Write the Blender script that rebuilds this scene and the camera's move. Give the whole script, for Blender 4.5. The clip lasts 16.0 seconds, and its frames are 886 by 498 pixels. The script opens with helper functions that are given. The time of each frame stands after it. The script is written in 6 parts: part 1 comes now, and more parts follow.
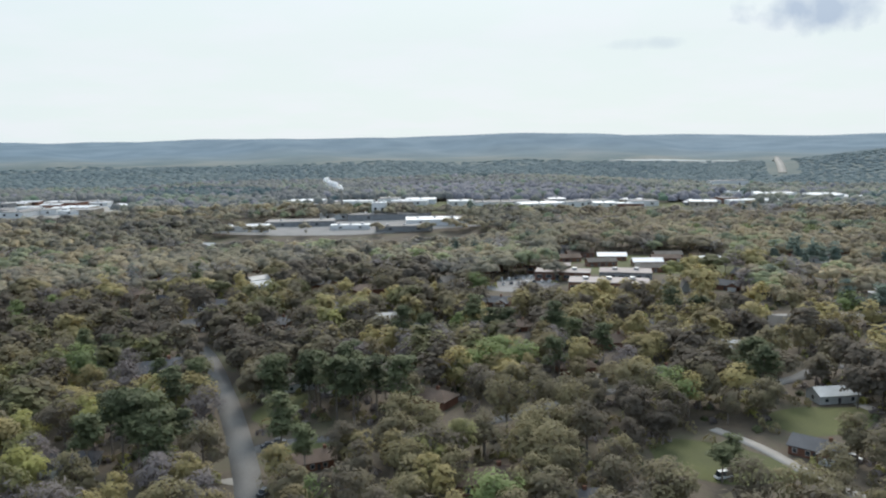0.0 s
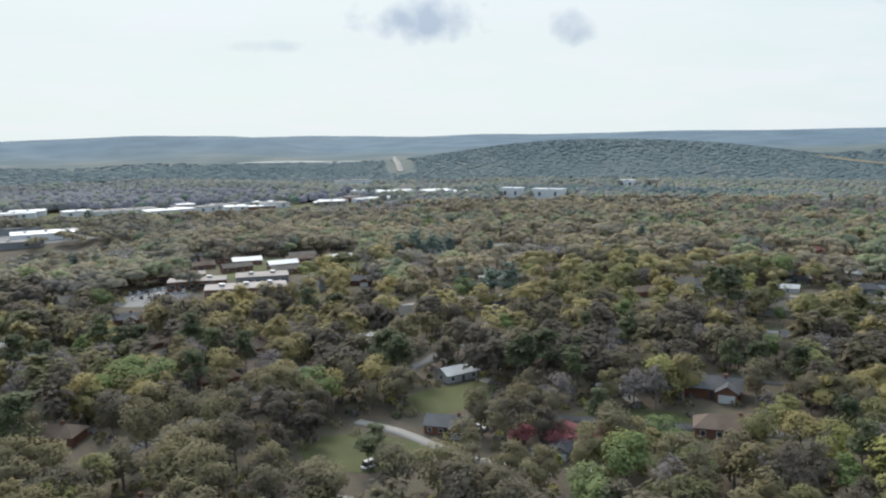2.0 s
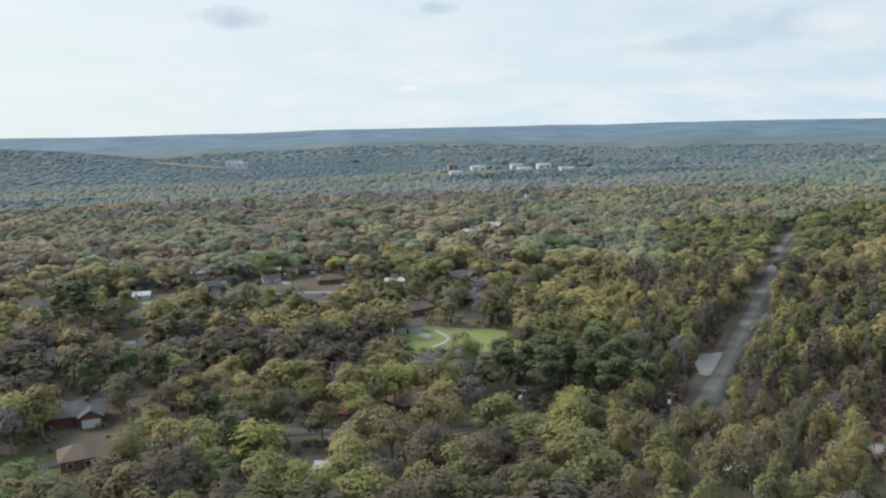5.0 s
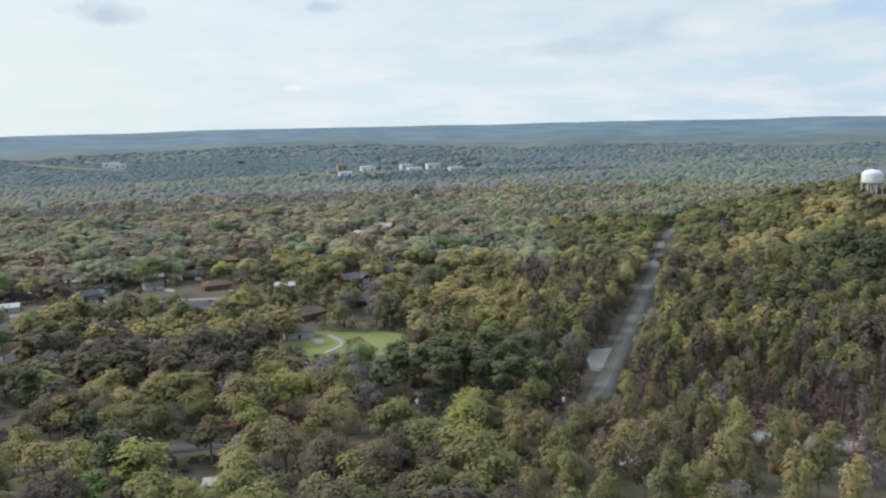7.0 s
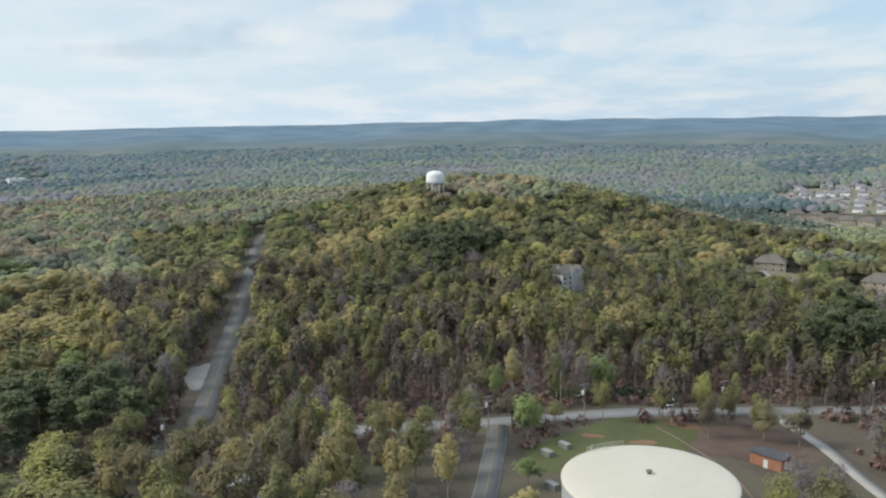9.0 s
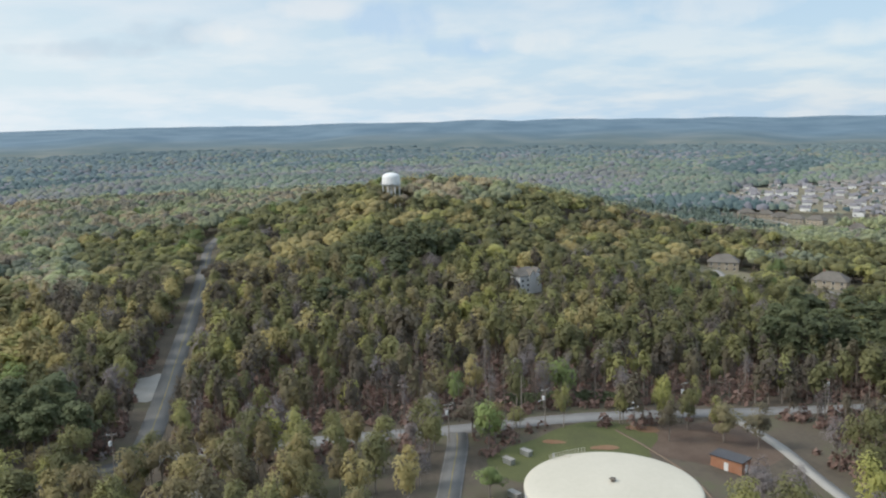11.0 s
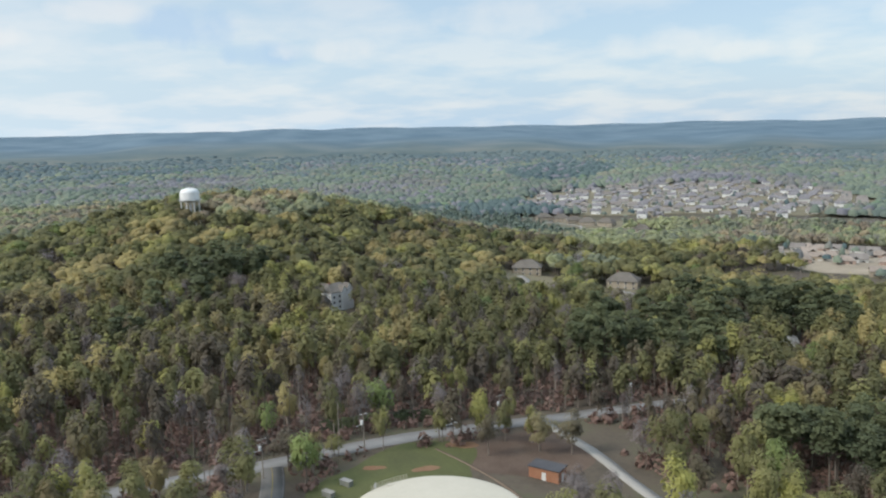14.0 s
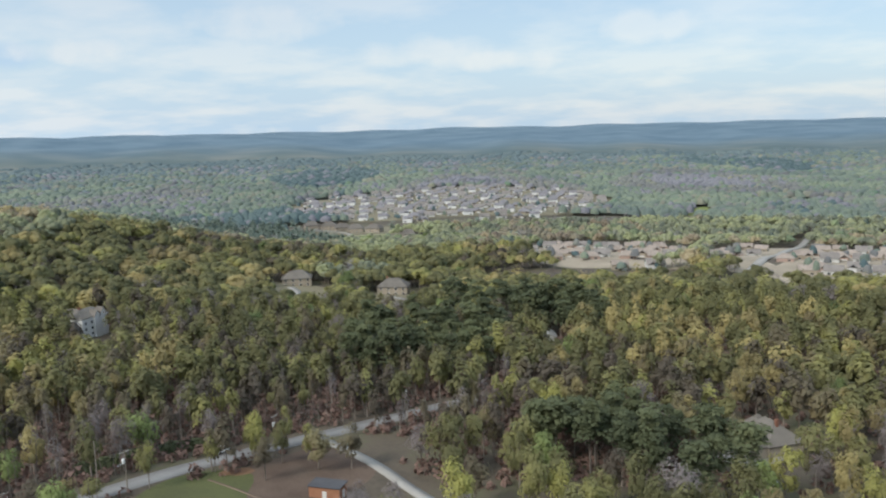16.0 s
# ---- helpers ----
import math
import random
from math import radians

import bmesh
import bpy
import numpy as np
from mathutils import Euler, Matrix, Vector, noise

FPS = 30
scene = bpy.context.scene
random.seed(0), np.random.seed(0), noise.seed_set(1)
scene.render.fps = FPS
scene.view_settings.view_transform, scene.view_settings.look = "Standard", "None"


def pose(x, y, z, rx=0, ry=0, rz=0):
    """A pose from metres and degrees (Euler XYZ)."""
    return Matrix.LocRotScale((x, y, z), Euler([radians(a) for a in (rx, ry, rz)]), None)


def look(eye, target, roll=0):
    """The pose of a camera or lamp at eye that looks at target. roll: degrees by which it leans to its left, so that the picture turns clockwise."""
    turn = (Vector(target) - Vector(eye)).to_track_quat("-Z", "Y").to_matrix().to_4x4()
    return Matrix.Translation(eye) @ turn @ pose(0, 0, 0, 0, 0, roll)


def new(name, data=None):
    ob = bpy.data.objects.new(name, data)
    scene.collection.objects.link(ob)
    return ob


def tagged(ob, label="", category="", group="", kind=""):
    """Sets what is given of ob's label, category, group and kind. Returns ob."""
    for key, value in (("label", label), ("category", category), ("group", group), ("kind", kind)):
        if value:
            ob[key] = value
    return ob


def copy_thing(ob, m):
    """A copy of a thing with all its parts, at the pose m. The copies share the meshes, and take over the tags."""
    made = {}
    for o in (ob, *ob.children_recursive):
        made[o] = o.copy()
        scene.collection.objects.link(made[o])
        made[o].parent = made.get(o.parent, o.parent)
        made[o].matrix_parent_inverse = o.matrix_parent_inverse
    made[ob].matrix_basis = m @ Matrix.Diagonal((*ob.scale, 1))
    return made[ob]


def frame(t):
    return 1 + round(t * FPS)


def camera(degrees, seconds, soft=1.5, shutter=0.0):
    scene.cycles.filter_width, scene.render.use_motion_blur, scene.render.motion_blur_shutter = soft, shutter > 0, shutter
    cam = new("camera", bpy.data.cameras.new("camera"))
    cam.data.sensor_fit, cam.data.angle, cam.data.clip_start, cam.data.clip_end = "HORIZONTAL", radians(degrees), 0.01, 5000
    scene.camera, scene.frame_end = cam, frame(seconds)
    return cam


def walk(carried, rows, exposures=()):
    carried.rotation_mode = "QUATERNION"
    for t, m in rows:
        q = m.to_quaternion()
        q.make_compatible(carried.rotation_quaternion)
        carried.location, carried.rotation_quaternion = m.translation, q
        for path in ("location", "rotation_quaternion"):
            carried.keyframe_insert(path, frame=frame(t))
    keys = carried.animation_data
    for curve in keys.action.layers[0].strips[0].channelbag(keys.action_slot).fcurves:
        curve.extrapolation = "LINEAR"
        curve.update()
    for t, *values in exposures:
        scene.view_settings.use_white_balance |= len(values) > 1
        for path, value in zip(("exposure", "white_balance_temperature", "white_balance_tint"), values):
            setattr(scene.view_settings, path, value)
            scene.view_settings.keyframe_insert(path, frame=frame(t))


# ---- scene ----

# ---------------------------------------------------------------- camera
cam = camera(57.0, 16.0, soft=2.2)

# seconds, yaw, pitch, roll (degrees), x, y, z (metres)
ROWS = [
    (0.0, 0.02, -7.98, 0.73, 0.0, 0.0, 79.9),
    (0.5, -8.33, -7.96, 0.83, 0.0, 0.4, 80.0),
    (1.0, -14.00, -8.02, 0.94, 0.0, 0.8, 80.2),
    (1.5, -19.15, -8.12, 1.01, 0.1, 1.4, 80.3),
    (2.0, -25.51, -8.23, 1.05, 0.3, 1.9, 80.5),
    (2.5, -36.53, -8.29, 1.14, 0.8, 2.4, 80.5),
    (3.0, -49.41, -8.38, 1.14, 1.2, 3.0, 80.7),
    (3.5, -60.04, -8.52, 1.16, 1.9, 3.5, 81.0),
    (4.0, -67.93, -8.65, 1.18, 2.4, 4.0, 81.3),
    (4.2, -69.20, -8.67, 1.23, 2.7, 4.3, 81.4),
    (6.3, -70.10, -8.67, 1.26, 5.7, 6.3, 81.3),
    (6.5, -71.65, -8.74, 1.24, 6.0, 6.5, 81.3),
    (7.0, -77.37, -8.82, 1.18, 7.4, 6.9, 81.4),
    (7.5, -85.32, -8.89, 1.11, 8.9, 6.9, 81.4),
    (8.0, -95.88, -8.97, 1.08, 10.5, 6.6, 81.6),
    (8.5, -102.35, -9.00, 1.06, 11.6, 6.8, 81.8),
    (9.0, -105.78, -9.00, 1.05, 12.8, 6.8, 81.9),
    (9.2, -106.71, -9.01, 1.08, 13.3, 6.7, 81.9),
    (11.5, -109.22, -8.98, 1.14, 18.0, 6.0, 82.8),
    (12.0, -109.97, -8.90, 1.19, 19.2, 5.7, 83.1),
    (12.5, -112.05, -8.86, 1.19, 20.5, 5.2, 83.4),
    (13.0, -116.21, -8.84, 1.21, 21.8, 4.5, 83.8),
    (13.5, -120.52, -8.82, 1.23, 23.1, 4.0, 84.1),
    (14.0, -122.51, -8.73, 1.32, 24.2, 3.4, 84.4),
    (14.5, -124.65, -8.71, 1.34, 25.2, 2.7, 84.7),
    (15.0, -127.60, -8.68, 1.47, 26.2, 2.0, 85.0),
    (15.5, -131.60, -8.65, 1.53, 26.7, 1.5, 85.2),
    (16.0, -138.84, -8.68, 1.50, 27.0, 1.2, 85.5),
]
walk(cam, [(t, pose(x, y, z, 90 + p, r, a)) for t, a, p, r, x, y, z in ROWS], [(0.0, 0.0, 6500, 10), (16.0, 0.0, 6500, 10)])

# ---------------------------------------------------------------- sky and sun
SUN_BEARING, SUN_HEIGHT = 8.0, 40.0

world = bpy.data.worlds.new("world")
scene.world = world
world.use_nodes = True
wt = world.node_tree
wt.nodes.clear()


def wnode(kind, **settings):
    n = wt.nodes.new(kind)
    for k, v in settings.items():
        if k == "operation":
            n.operation = v
        elif k == "blend_type":
            n.blend_type = v
    return n


def wmath(op, a, b=None, c=None):
    n = wnode("ShaderNodeMath", operation=op)
    for i, v in enumerate((a, b, c)):
        if v is None:
            continue
        if isinstance(v, (int, float)):
            n.inputs[i].default_value = v
        else:
            wt.links.new(v, n.inputs[i])
    return n.outputs[0]


def wmix(fac, a, b):
    n = wt.nodes.new("ShaderNodeMixRGB")
    for i, v in enumerate((fac, a, b)):
        if isinstance(v, (int, float)):
            n.inputs[i].default_value = v
        elif isinstance(v, tuple):
            n.inputs[i].default_value = (*v, 1)
        else:
            wt.links.new(v, n.inputs[i])
    return n.outputs[0]


sky = wt.nodes.new("ShaderNodeTexSky")
sky.sky_type, sky.sun_disc = "NISHITA", False
sky.sun_elevation, sky.sun_rotation = radians(SUN_HEIGHT), radians(SUN_BEARING)
sky_bg = wt.nodes.new("ShaderNodeBackground")
sky_bg.inputs[1].default_value = 0.13
wt.links.new(sky.outputs[0], sky_bg.inputs[0])

coord = wt.nodes.new("ShaderNodeTexCoord")
split = wt.nodes.new("ShaderNodeSeparateXYZ")
wt.links.new(coord.outputs["Generated"], split.inputs[0])
sx, sy, sz = split.outputs
lift = wmath("ADD", wmath("MAXIMUM", sz, 0.0), 0.17)
flat = wt.nodes.new("ShaderNodeCombineXYZ")
wt.links.new(wmath("DIVIDE", sx, lift), flat.inputs[0])
wt.links.new(wmath("DIVIDE", sy, lift), flat.inputs[1])
cloud_noise = wt.nodes.new("ShaderNodeTexNoise")
cloud_noise.inputs["Scale"].default_value = 1.7
cloud_noise.inputs["Detail"].default_value = 6.0
cloud_noise.inputs["Roughness"].default_value = 0.55
wt.links.new(flat.outputs[0], cloud_noise.inputs["Vector"])
ramp = wt.nodes.new("ShaderNodeValToRGB")
ramp.color_ramp.elements[0].position, ramp.color_ramp.elements[1].position = 0.42, 0.62
wt.links.new(cloud_noise.outputs[0], ramp.inputs[0])
# thin veil of cloud, thicker towards the sun and the horizon
sb = radians(SUN_BEARING)
toward = wmath("ADD", wmath("MULTIPLY", sx, math.sin(sb)), wmath("MULTIPLY", sy, math.cos(sb)))
low = wmath("MAXIMUM", wmath("SUBTRACT", 1.0, wmath("MULTIPLY", sz, 5.0)), 0.0)
veil = wmath("MINIMUM", wmath("ADD", wmath("ADD", 0.60, wmath("MULTIPLY", toward, 0.22)), wmath("MULTIPLY", low, 0.35)), 0.97)
veil_colour = wmix(wmath("MINIMUM", wmath("MAXIMUM", wmath("ADD", 0.35, wmath("MULTIPLY", toward, 0.75)), 0.0), 1.0), (0.56, 0.75, 0.94), (0.82, 0.92, 0.93))
white = wmath("MULTIPLY", ramp.outputs[0], 0.75)
veil_colour = wmix(white, veil_colour, (0.86, 0.92, 0.97))


def spot(bearing, height, wide, tall, strength):
    """How much a small single cloud covers, by its bearing, height and half sizes in degrees."""
    bb = wmath("ARCTAN2", sx, sy)
    u = wmath("DIVIDE", wmath("SUBTRACT", bb, radians(bearing)), radians(wide))
    v = wmath("DIVIDE", wmath("SUBTRACT", wmath("ARCSINE", sz), radians(height)), radians(tall))
    rag = wmath("MULTIPLY", wmath("SUBTRACT", puff.outputs[0], 0.5), 3.2)
    d = wmath("ADD", wmath("ADD", wmath("MULTIPLY", u, u), wmath("MULTIPLY", v, v)), rag)
    return wmath("MULTIPLY", wmath("MINIMUM", wmath("MAXIMUM", wmath("SUBTRACT", 1.0, d), 0.0), 1.0), strength)


puff = wt.nodes.new("ShaderNodeTexNoise")
puff.inputs["Scale"].default_value, puff.inputs["Detail"].default_value = 22.0, 5.0
wt.links.new(coord.outputs["Generated"], puff.inputs["Vector"])
GREY_BLUE, BLUE, WHITE = (0.47, 0.57, 0.71), (0.50, 0.70, 0.95), (0.93, 0.95, 0.97)
SPOTS = (
    (24.3, 7.4, 5.0, 1.6, 1.0, GREY_BLUE), (34.6, 6.8, 1.9, 1.3, 0.75, GREY_BLUE), (13.6, 5.8, 2.8, 0.5, 0.35, GREY_BLUE), (55.5, 7.3, 2.5, 0.9, 0.7, GREY_BLUE),
    (69.7, 7.8, 1.5, 0.5, 0.6, GREY_BLUE), (86.0, 4.8, 4.6, 0.7, 0.35, GREY_BLUE), (91.3, 5.8, 3.8, 1.1, 0.35, GREY_BLUE), (106.0, 6.6, 3.4, 1.5, 0.75, BLUE),
    (111.0, 4.9, 3.4, 0.9, 0.75, BLUE), (67.5, 2.5, 1.2, 0.25, 0.9, WHITE), (94.4, 5.8, 2.8, 0.8, 0.8, WHITE), (143.3, 4.2, 4.0, 0.7, 0.7, WHITE),
    (114.8, 5.2, 4.0, 0.9, 0.7, WHITE), (152.4, 6.1, 4.2, 1.0, 0.7, WHITE), (137.8, 4.8, 5.4, 1.0, 0.6, WHITE), (127.0, 7.0, 5.0, 1.2, 0.6, WHITE), (100.0, 7.5, 3.0, 0.8, 0.7, WHITE),
)
for args in SPOTS:
    veil_colour = wmix(spot(*args[:5]), veil_colour, args[5])
cloud_bg = wt.nodes.new("ShaderNodeBackground")
wt.links.new(veil_colour, cloud_bg.inputs[0])
# an overcast sky grows brighter towards the zenith
wt.links.new(wmath("ADD", 0.97, wmath("MULTIPLY", wmath("MAXIMUM", wmath("SUBTRACT", sz, 0.18), 0.0), 1.75)), cloud_bg.inputs[1])
mix_sky = wt.nodes.new("ShaderNodeMixShader")
wt.links.new(veil, mix_sky.inputs[0])
wt.links.new(sky_bg.outputs[0], mix_sky.inputs[1])
wt.links.new(cloud_bg.outputs[0], mix_sky.inputs[2])
world_out = wt.nodes.new("ShaderNodeOutputWorld")
wt.links.new(mix_sky.outputs[0], world_out.inputs[0])

sun = new("sun", bpy.data.lights.new("sun", "SUN"))
sun.data.energy, sun.data.angle, sun.data.color = 3.0, radians(20), (1.0, 0.95, 0.87)
sb, sh = radians(SUN_BEARING), radians(SUN_HEIGHT)
sun.matrix_world = look((math.sin(sb) * math.cos(sh) * 300, math.cos(sb) * math.cos(sh) * 300, math.sin(sh) * 300), (0, 0, 0))


# ---------------------------------------------------------------- materials
def material(name, a, b, scale=1.0, rough=0.85, bump=0.0, fine=8.0, metal=0.0, island=0.0, obj=0.0, spec=0.3, mid=None, through_light=0.0, tint=0.0, grain=0.0):
    """Two colours mixed by noise at two scales, variation by piece or by tree, and relief."""
    m = bpy.data.materials.new(name)
    m.use_nodes = True
    nt = m.node_tree
    bsdf = nt.nodes["Principled BSDF"]
    bsdf.inputs["Roughness"].default_value, bsdf.inputs["Metallic"].default_value = rough, metal
    bsdf.inputs["Specular IOR Level"].default_value = spec
    tc = nt.nodes.new("ShaderNodeNewGeometry")
    n1, n2 = nt.nodes.new("ShaderNodeTexNoise"), nt.nodes.new("ShaderNodeTexNoise")
    n1.inputs["Scale"].default_value, n2.inputs["Scale"].default_value = scale, scale * fine
    n1.inputs["Detail"].default_value = n2.inputs["Detail"].default_value = 4
    for n in (n1, n2):
        nt.links.new(tc.outputs["Position"], n.inputs["Vector"])

    def op(kind, x, y):
        q = nt.nodes.new("ShaderNodeMath")
        q.operation = kind
        for i, v in enumerate((x, y)):
            if isinstance(v, (int, float)):
                q.inputs[i].default_value = v
            else:
                nt.links.new(v, q.inputs[i])
        return q.outputs[0]

    fac = op("ADD", op("MULTIPLY", op("SUBTRACT", n1.outputs[0], 0.5), 2.2), op("ADD", 0.5, op("SUBTRACT", n2.outputs[0], 0.5)))
    if island:
        fac = op("ADD", fac, op("MULTIPLY", op("SUBTRACT", tc.outputs["Random Per Island"], 0.5), island))
    if obj:
        info = nt.nodes.new("ShaderNodeObjectInfo")
        fac = op("ADD", fac, op("MULTIPLY", op("SUBTRACT", info.outputs["Random"], 0.5), obj))
    if tint:
        at = nt.nodes.new("ShaderNodeAttribute")
        at.attribute_name = "tint"
        fac = op("ADD", fac, op("MULTIPLY", op("SUBTRACT", at.outputs["Fac"], 0.5), tint))
    if grain:
        n3, bp = nt.nodes.new("ShaderNodeTexNoise"), nt.nodes.new("ShaderNodeBump")
        n3.inputs["Scale"].default_value, n3.inputs["Detail"].default_value = grain, 3
        nt.links.new(tc.outputs["Position"], n3.inputs["Vector"])
        fac = op("ADD", fac, op("MULTIPLY", op("SUBTRACT", n3.outputs[0], 0.5), 0.9))
        bp.inputs["Strength"].default_value, bp.inputs["Distance"].default_value = 0.7, 1.2
        nt.links.new(n3.outputs[0], bp.inputs["Height"])
        nt.links.new(bp.outputs[0], bsdf.inputs["Normal"])
    cr = nt.nodes.new("ShaderNodeValToRGB")
    cr.color_ramp.elements[0].color, cr.color_ramp.elements[1].color = (*a, 1), (*b, 1)
    if mid:
        e = cr.color_ramp.elements.new(0.5)
        e.color = (*mid, 1)
    nt.links.new(fac, cr.inputs[0])
    nt.links.new(cr.outputs[0], bsdf.inputs["Base Color"])
    if bump:
        bp = nt.nodes.new("ShaderNodeBump")
        bp.inputs["Strength"].default_value, bp.inputs["Distance"].default_value = bump, 0.3
        nt.links.new(n2.outputs[0], bp.inputs["Height"])
        nt.links.new(bp.outputs[0], bsdf.inputs["Normal"])
    if through_light:
        tl, mx = nt.nodes.new("ShaderNodeBsdfTranslucent"), nt.nodes.new("ShaderNodeMixShader")
        nt.links.new(cr.outputs[0], tl.inputs[0])
        mx.inputs[0].default_value = through_light
        nt.links.new(bsdf.outputs[0], mx.inputs[1])
        nt.links.new(tl.outputs[0], mx.inputs[2])
        nt.links.new(mx.outputs[0], nt.nodes["Material Output"].inputs[0])
    return m


M_GROUND = material("leaf_litter_grass_and_haze", (0.060, 0.050, 0.039), (0.088, 0.088, 0.050), 0.045, 0.95, 0.4, 14, mid=(0.094, 0.076, 0.057))
gt = M_GROUND.node_tree
g_ramp, g_bsdf = [n for n in gt.nodes if n.type == "VALTORGB"][0], gt.nodes["Principled BSDF"]
# beyond 1 km: a woodland tone with blue haze put into the colour
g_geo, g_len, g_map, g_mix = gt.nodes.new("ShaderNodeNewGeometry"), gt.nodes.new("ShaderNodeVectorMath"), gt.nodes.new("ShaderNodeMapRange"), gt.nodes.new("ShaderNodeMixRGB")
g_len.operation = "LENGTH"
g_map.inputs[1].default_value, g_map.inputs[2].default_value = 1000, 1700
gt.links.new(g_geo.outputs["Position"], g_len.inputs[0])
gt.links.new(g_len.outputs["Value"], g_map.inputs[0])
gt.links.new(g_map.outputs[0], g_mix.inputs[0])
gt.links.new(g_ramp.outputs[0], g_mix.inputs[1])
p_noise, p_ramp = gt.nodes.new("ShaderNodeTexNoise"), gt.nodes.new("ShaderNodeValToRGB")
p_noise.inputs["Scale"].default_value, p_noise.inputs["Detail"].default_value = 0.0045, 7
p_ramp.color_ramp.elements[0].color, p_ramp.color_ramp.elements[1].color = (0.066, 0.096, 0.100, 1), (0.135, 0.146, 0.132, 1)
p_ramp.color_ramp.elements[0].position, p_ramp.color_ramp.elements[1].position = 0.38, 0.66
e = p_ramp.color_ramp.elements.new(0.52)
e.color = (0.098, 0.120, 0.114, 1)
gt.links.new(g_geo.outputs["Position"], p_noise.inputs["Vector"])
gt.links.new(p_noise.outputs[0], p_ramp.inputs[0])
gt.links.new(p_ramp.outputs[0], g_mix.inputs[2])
# beyond 2.9 km the base colour goes bluer still, as painted distance haze
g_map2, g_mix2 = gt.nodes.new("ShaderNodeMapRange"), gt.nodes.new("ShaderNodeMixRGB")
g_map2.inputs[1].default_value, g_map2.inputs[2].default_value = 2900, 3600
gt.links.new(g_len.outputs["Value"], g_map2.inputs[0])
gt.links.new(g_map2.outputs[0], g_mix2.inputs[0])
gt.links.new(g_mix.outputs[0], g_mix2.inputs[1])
g_noise, g_haze = gt.nodes.new("ShaderNodeTexNoise"), gt.nodes.new("ShaderNodeValToRGB")
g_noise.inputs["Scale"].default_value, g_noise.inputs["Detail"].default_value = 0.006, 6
g_haze.color_ramp.elements[0].color, g_haze.color_ramp.elements[1].color = (0.072, 0.118, 0.158, 1), (0.114, 0.166, 0.206, 1)
g_haze.color_ramp.elements[0].position, g_haze.color_ramp.elements[1].position = 0.35, 0.65
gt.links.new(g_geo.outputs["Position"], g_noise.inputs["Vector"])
gt.links.new(g_noise.outputs[0], g_haze.inputs[0])
gt.links.new(g_haze.outputs[0], g_mix2.inputs[2])
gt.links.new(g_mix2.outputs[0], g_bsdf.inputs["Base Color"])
M_WATER = material("river_water", (0.05, 0.065, 0.07), (0.07, 0.085, 0.09), 0.02, 0.12, 0.0, 10, spec=0.9)
M_LAWN = material("lawn", (0.0638, 0.0675, 0.03), (0.0975, 0.105, 0.039), 0.06, 0.95, 0.2, 20)
M_DIRT = material("bare_dirt", (0.11, 0.077, 0.055), (0.165, 0.121, 0.088), 0.08, 0.95, 0.3, 12)
M_FIELD = material("dry_pale_grass", (0.13, 0.115, 0.075), (0.20, 0.175, 0.115), 0.03, 0.95, 0.2, 14)
M_SAND = material("sandy_drives_and_gardens", (0.21, 0.175, 0.13), (0.33, 0.28, 0.215), 0.05, 0.95, 0.2, 12)
M_SPRING_GRASS = material("bright_spring_grass", (0.125, 0.15, 0.05), (0.185, 0.21, 0.075), 0.04, 0.95, 0.2, 16)
M_YARD = material("trodden_leaf_litter", (0.075, 0.050, 0.038), (0.125, 0.090, 0.068), 0.12, 0.95, 0.4, 14)
M_RED_DIRT = material("red_clay", (0.17, 0.09, 0.05), (0.21, 0.13, 0.08), 0.2, 0.95, 0.3)
M_HIGHWAY = material("sun_bleached_asphalt", (0.098, 0.096, 0.092), (0.150, 0.146, 0.140), 0.05, 0.9, 0.1, 30)
M_ASPHALT = material("worn_asphalt", (0.0605, 0.0605, 0.0616), (0.0963, 0.0946, 0.0935), 0.06, 0.9, 0.1, 30)
M_CONCRETE = material("pale_concrete", (0.218, 0.205, 0.185), (0.297, 0.284, 0.264), 0.1, 0.9, 0.1, 20)
M_ROAD = material("pale_worn_road", (0.167, 0.164, 0.161), (0.229, 0.223, 0.217), 0.08, 0.9, 0.1, 20)
M_PAINT_Y = material("road_paint_yellow", (0.25, 0.19, 0.04), (0.3, 0.225, 0.05), 0.5, 0.8)
M_BRUSH = material("reddish_forest_brush", (0.15, 0.095, 0.08), (0.26, 0.175, 0.145), 0.05, 0.9, 0, 12, island=0.6, through_light=0.3)
M_BARK = material("bark", (0.15, 0.125, 0.105), (0.26, 0.225, 0.195), 0.5, 0.95, 0.4, 10, obj=0.6)
M_BLOSSOM = material("pink_blossom", (0.26, 0.085, 0.10), (0.42, 0.16, 0.18), 0.05, 0.8, 0, 12, island=0.3, through_light=0.3)
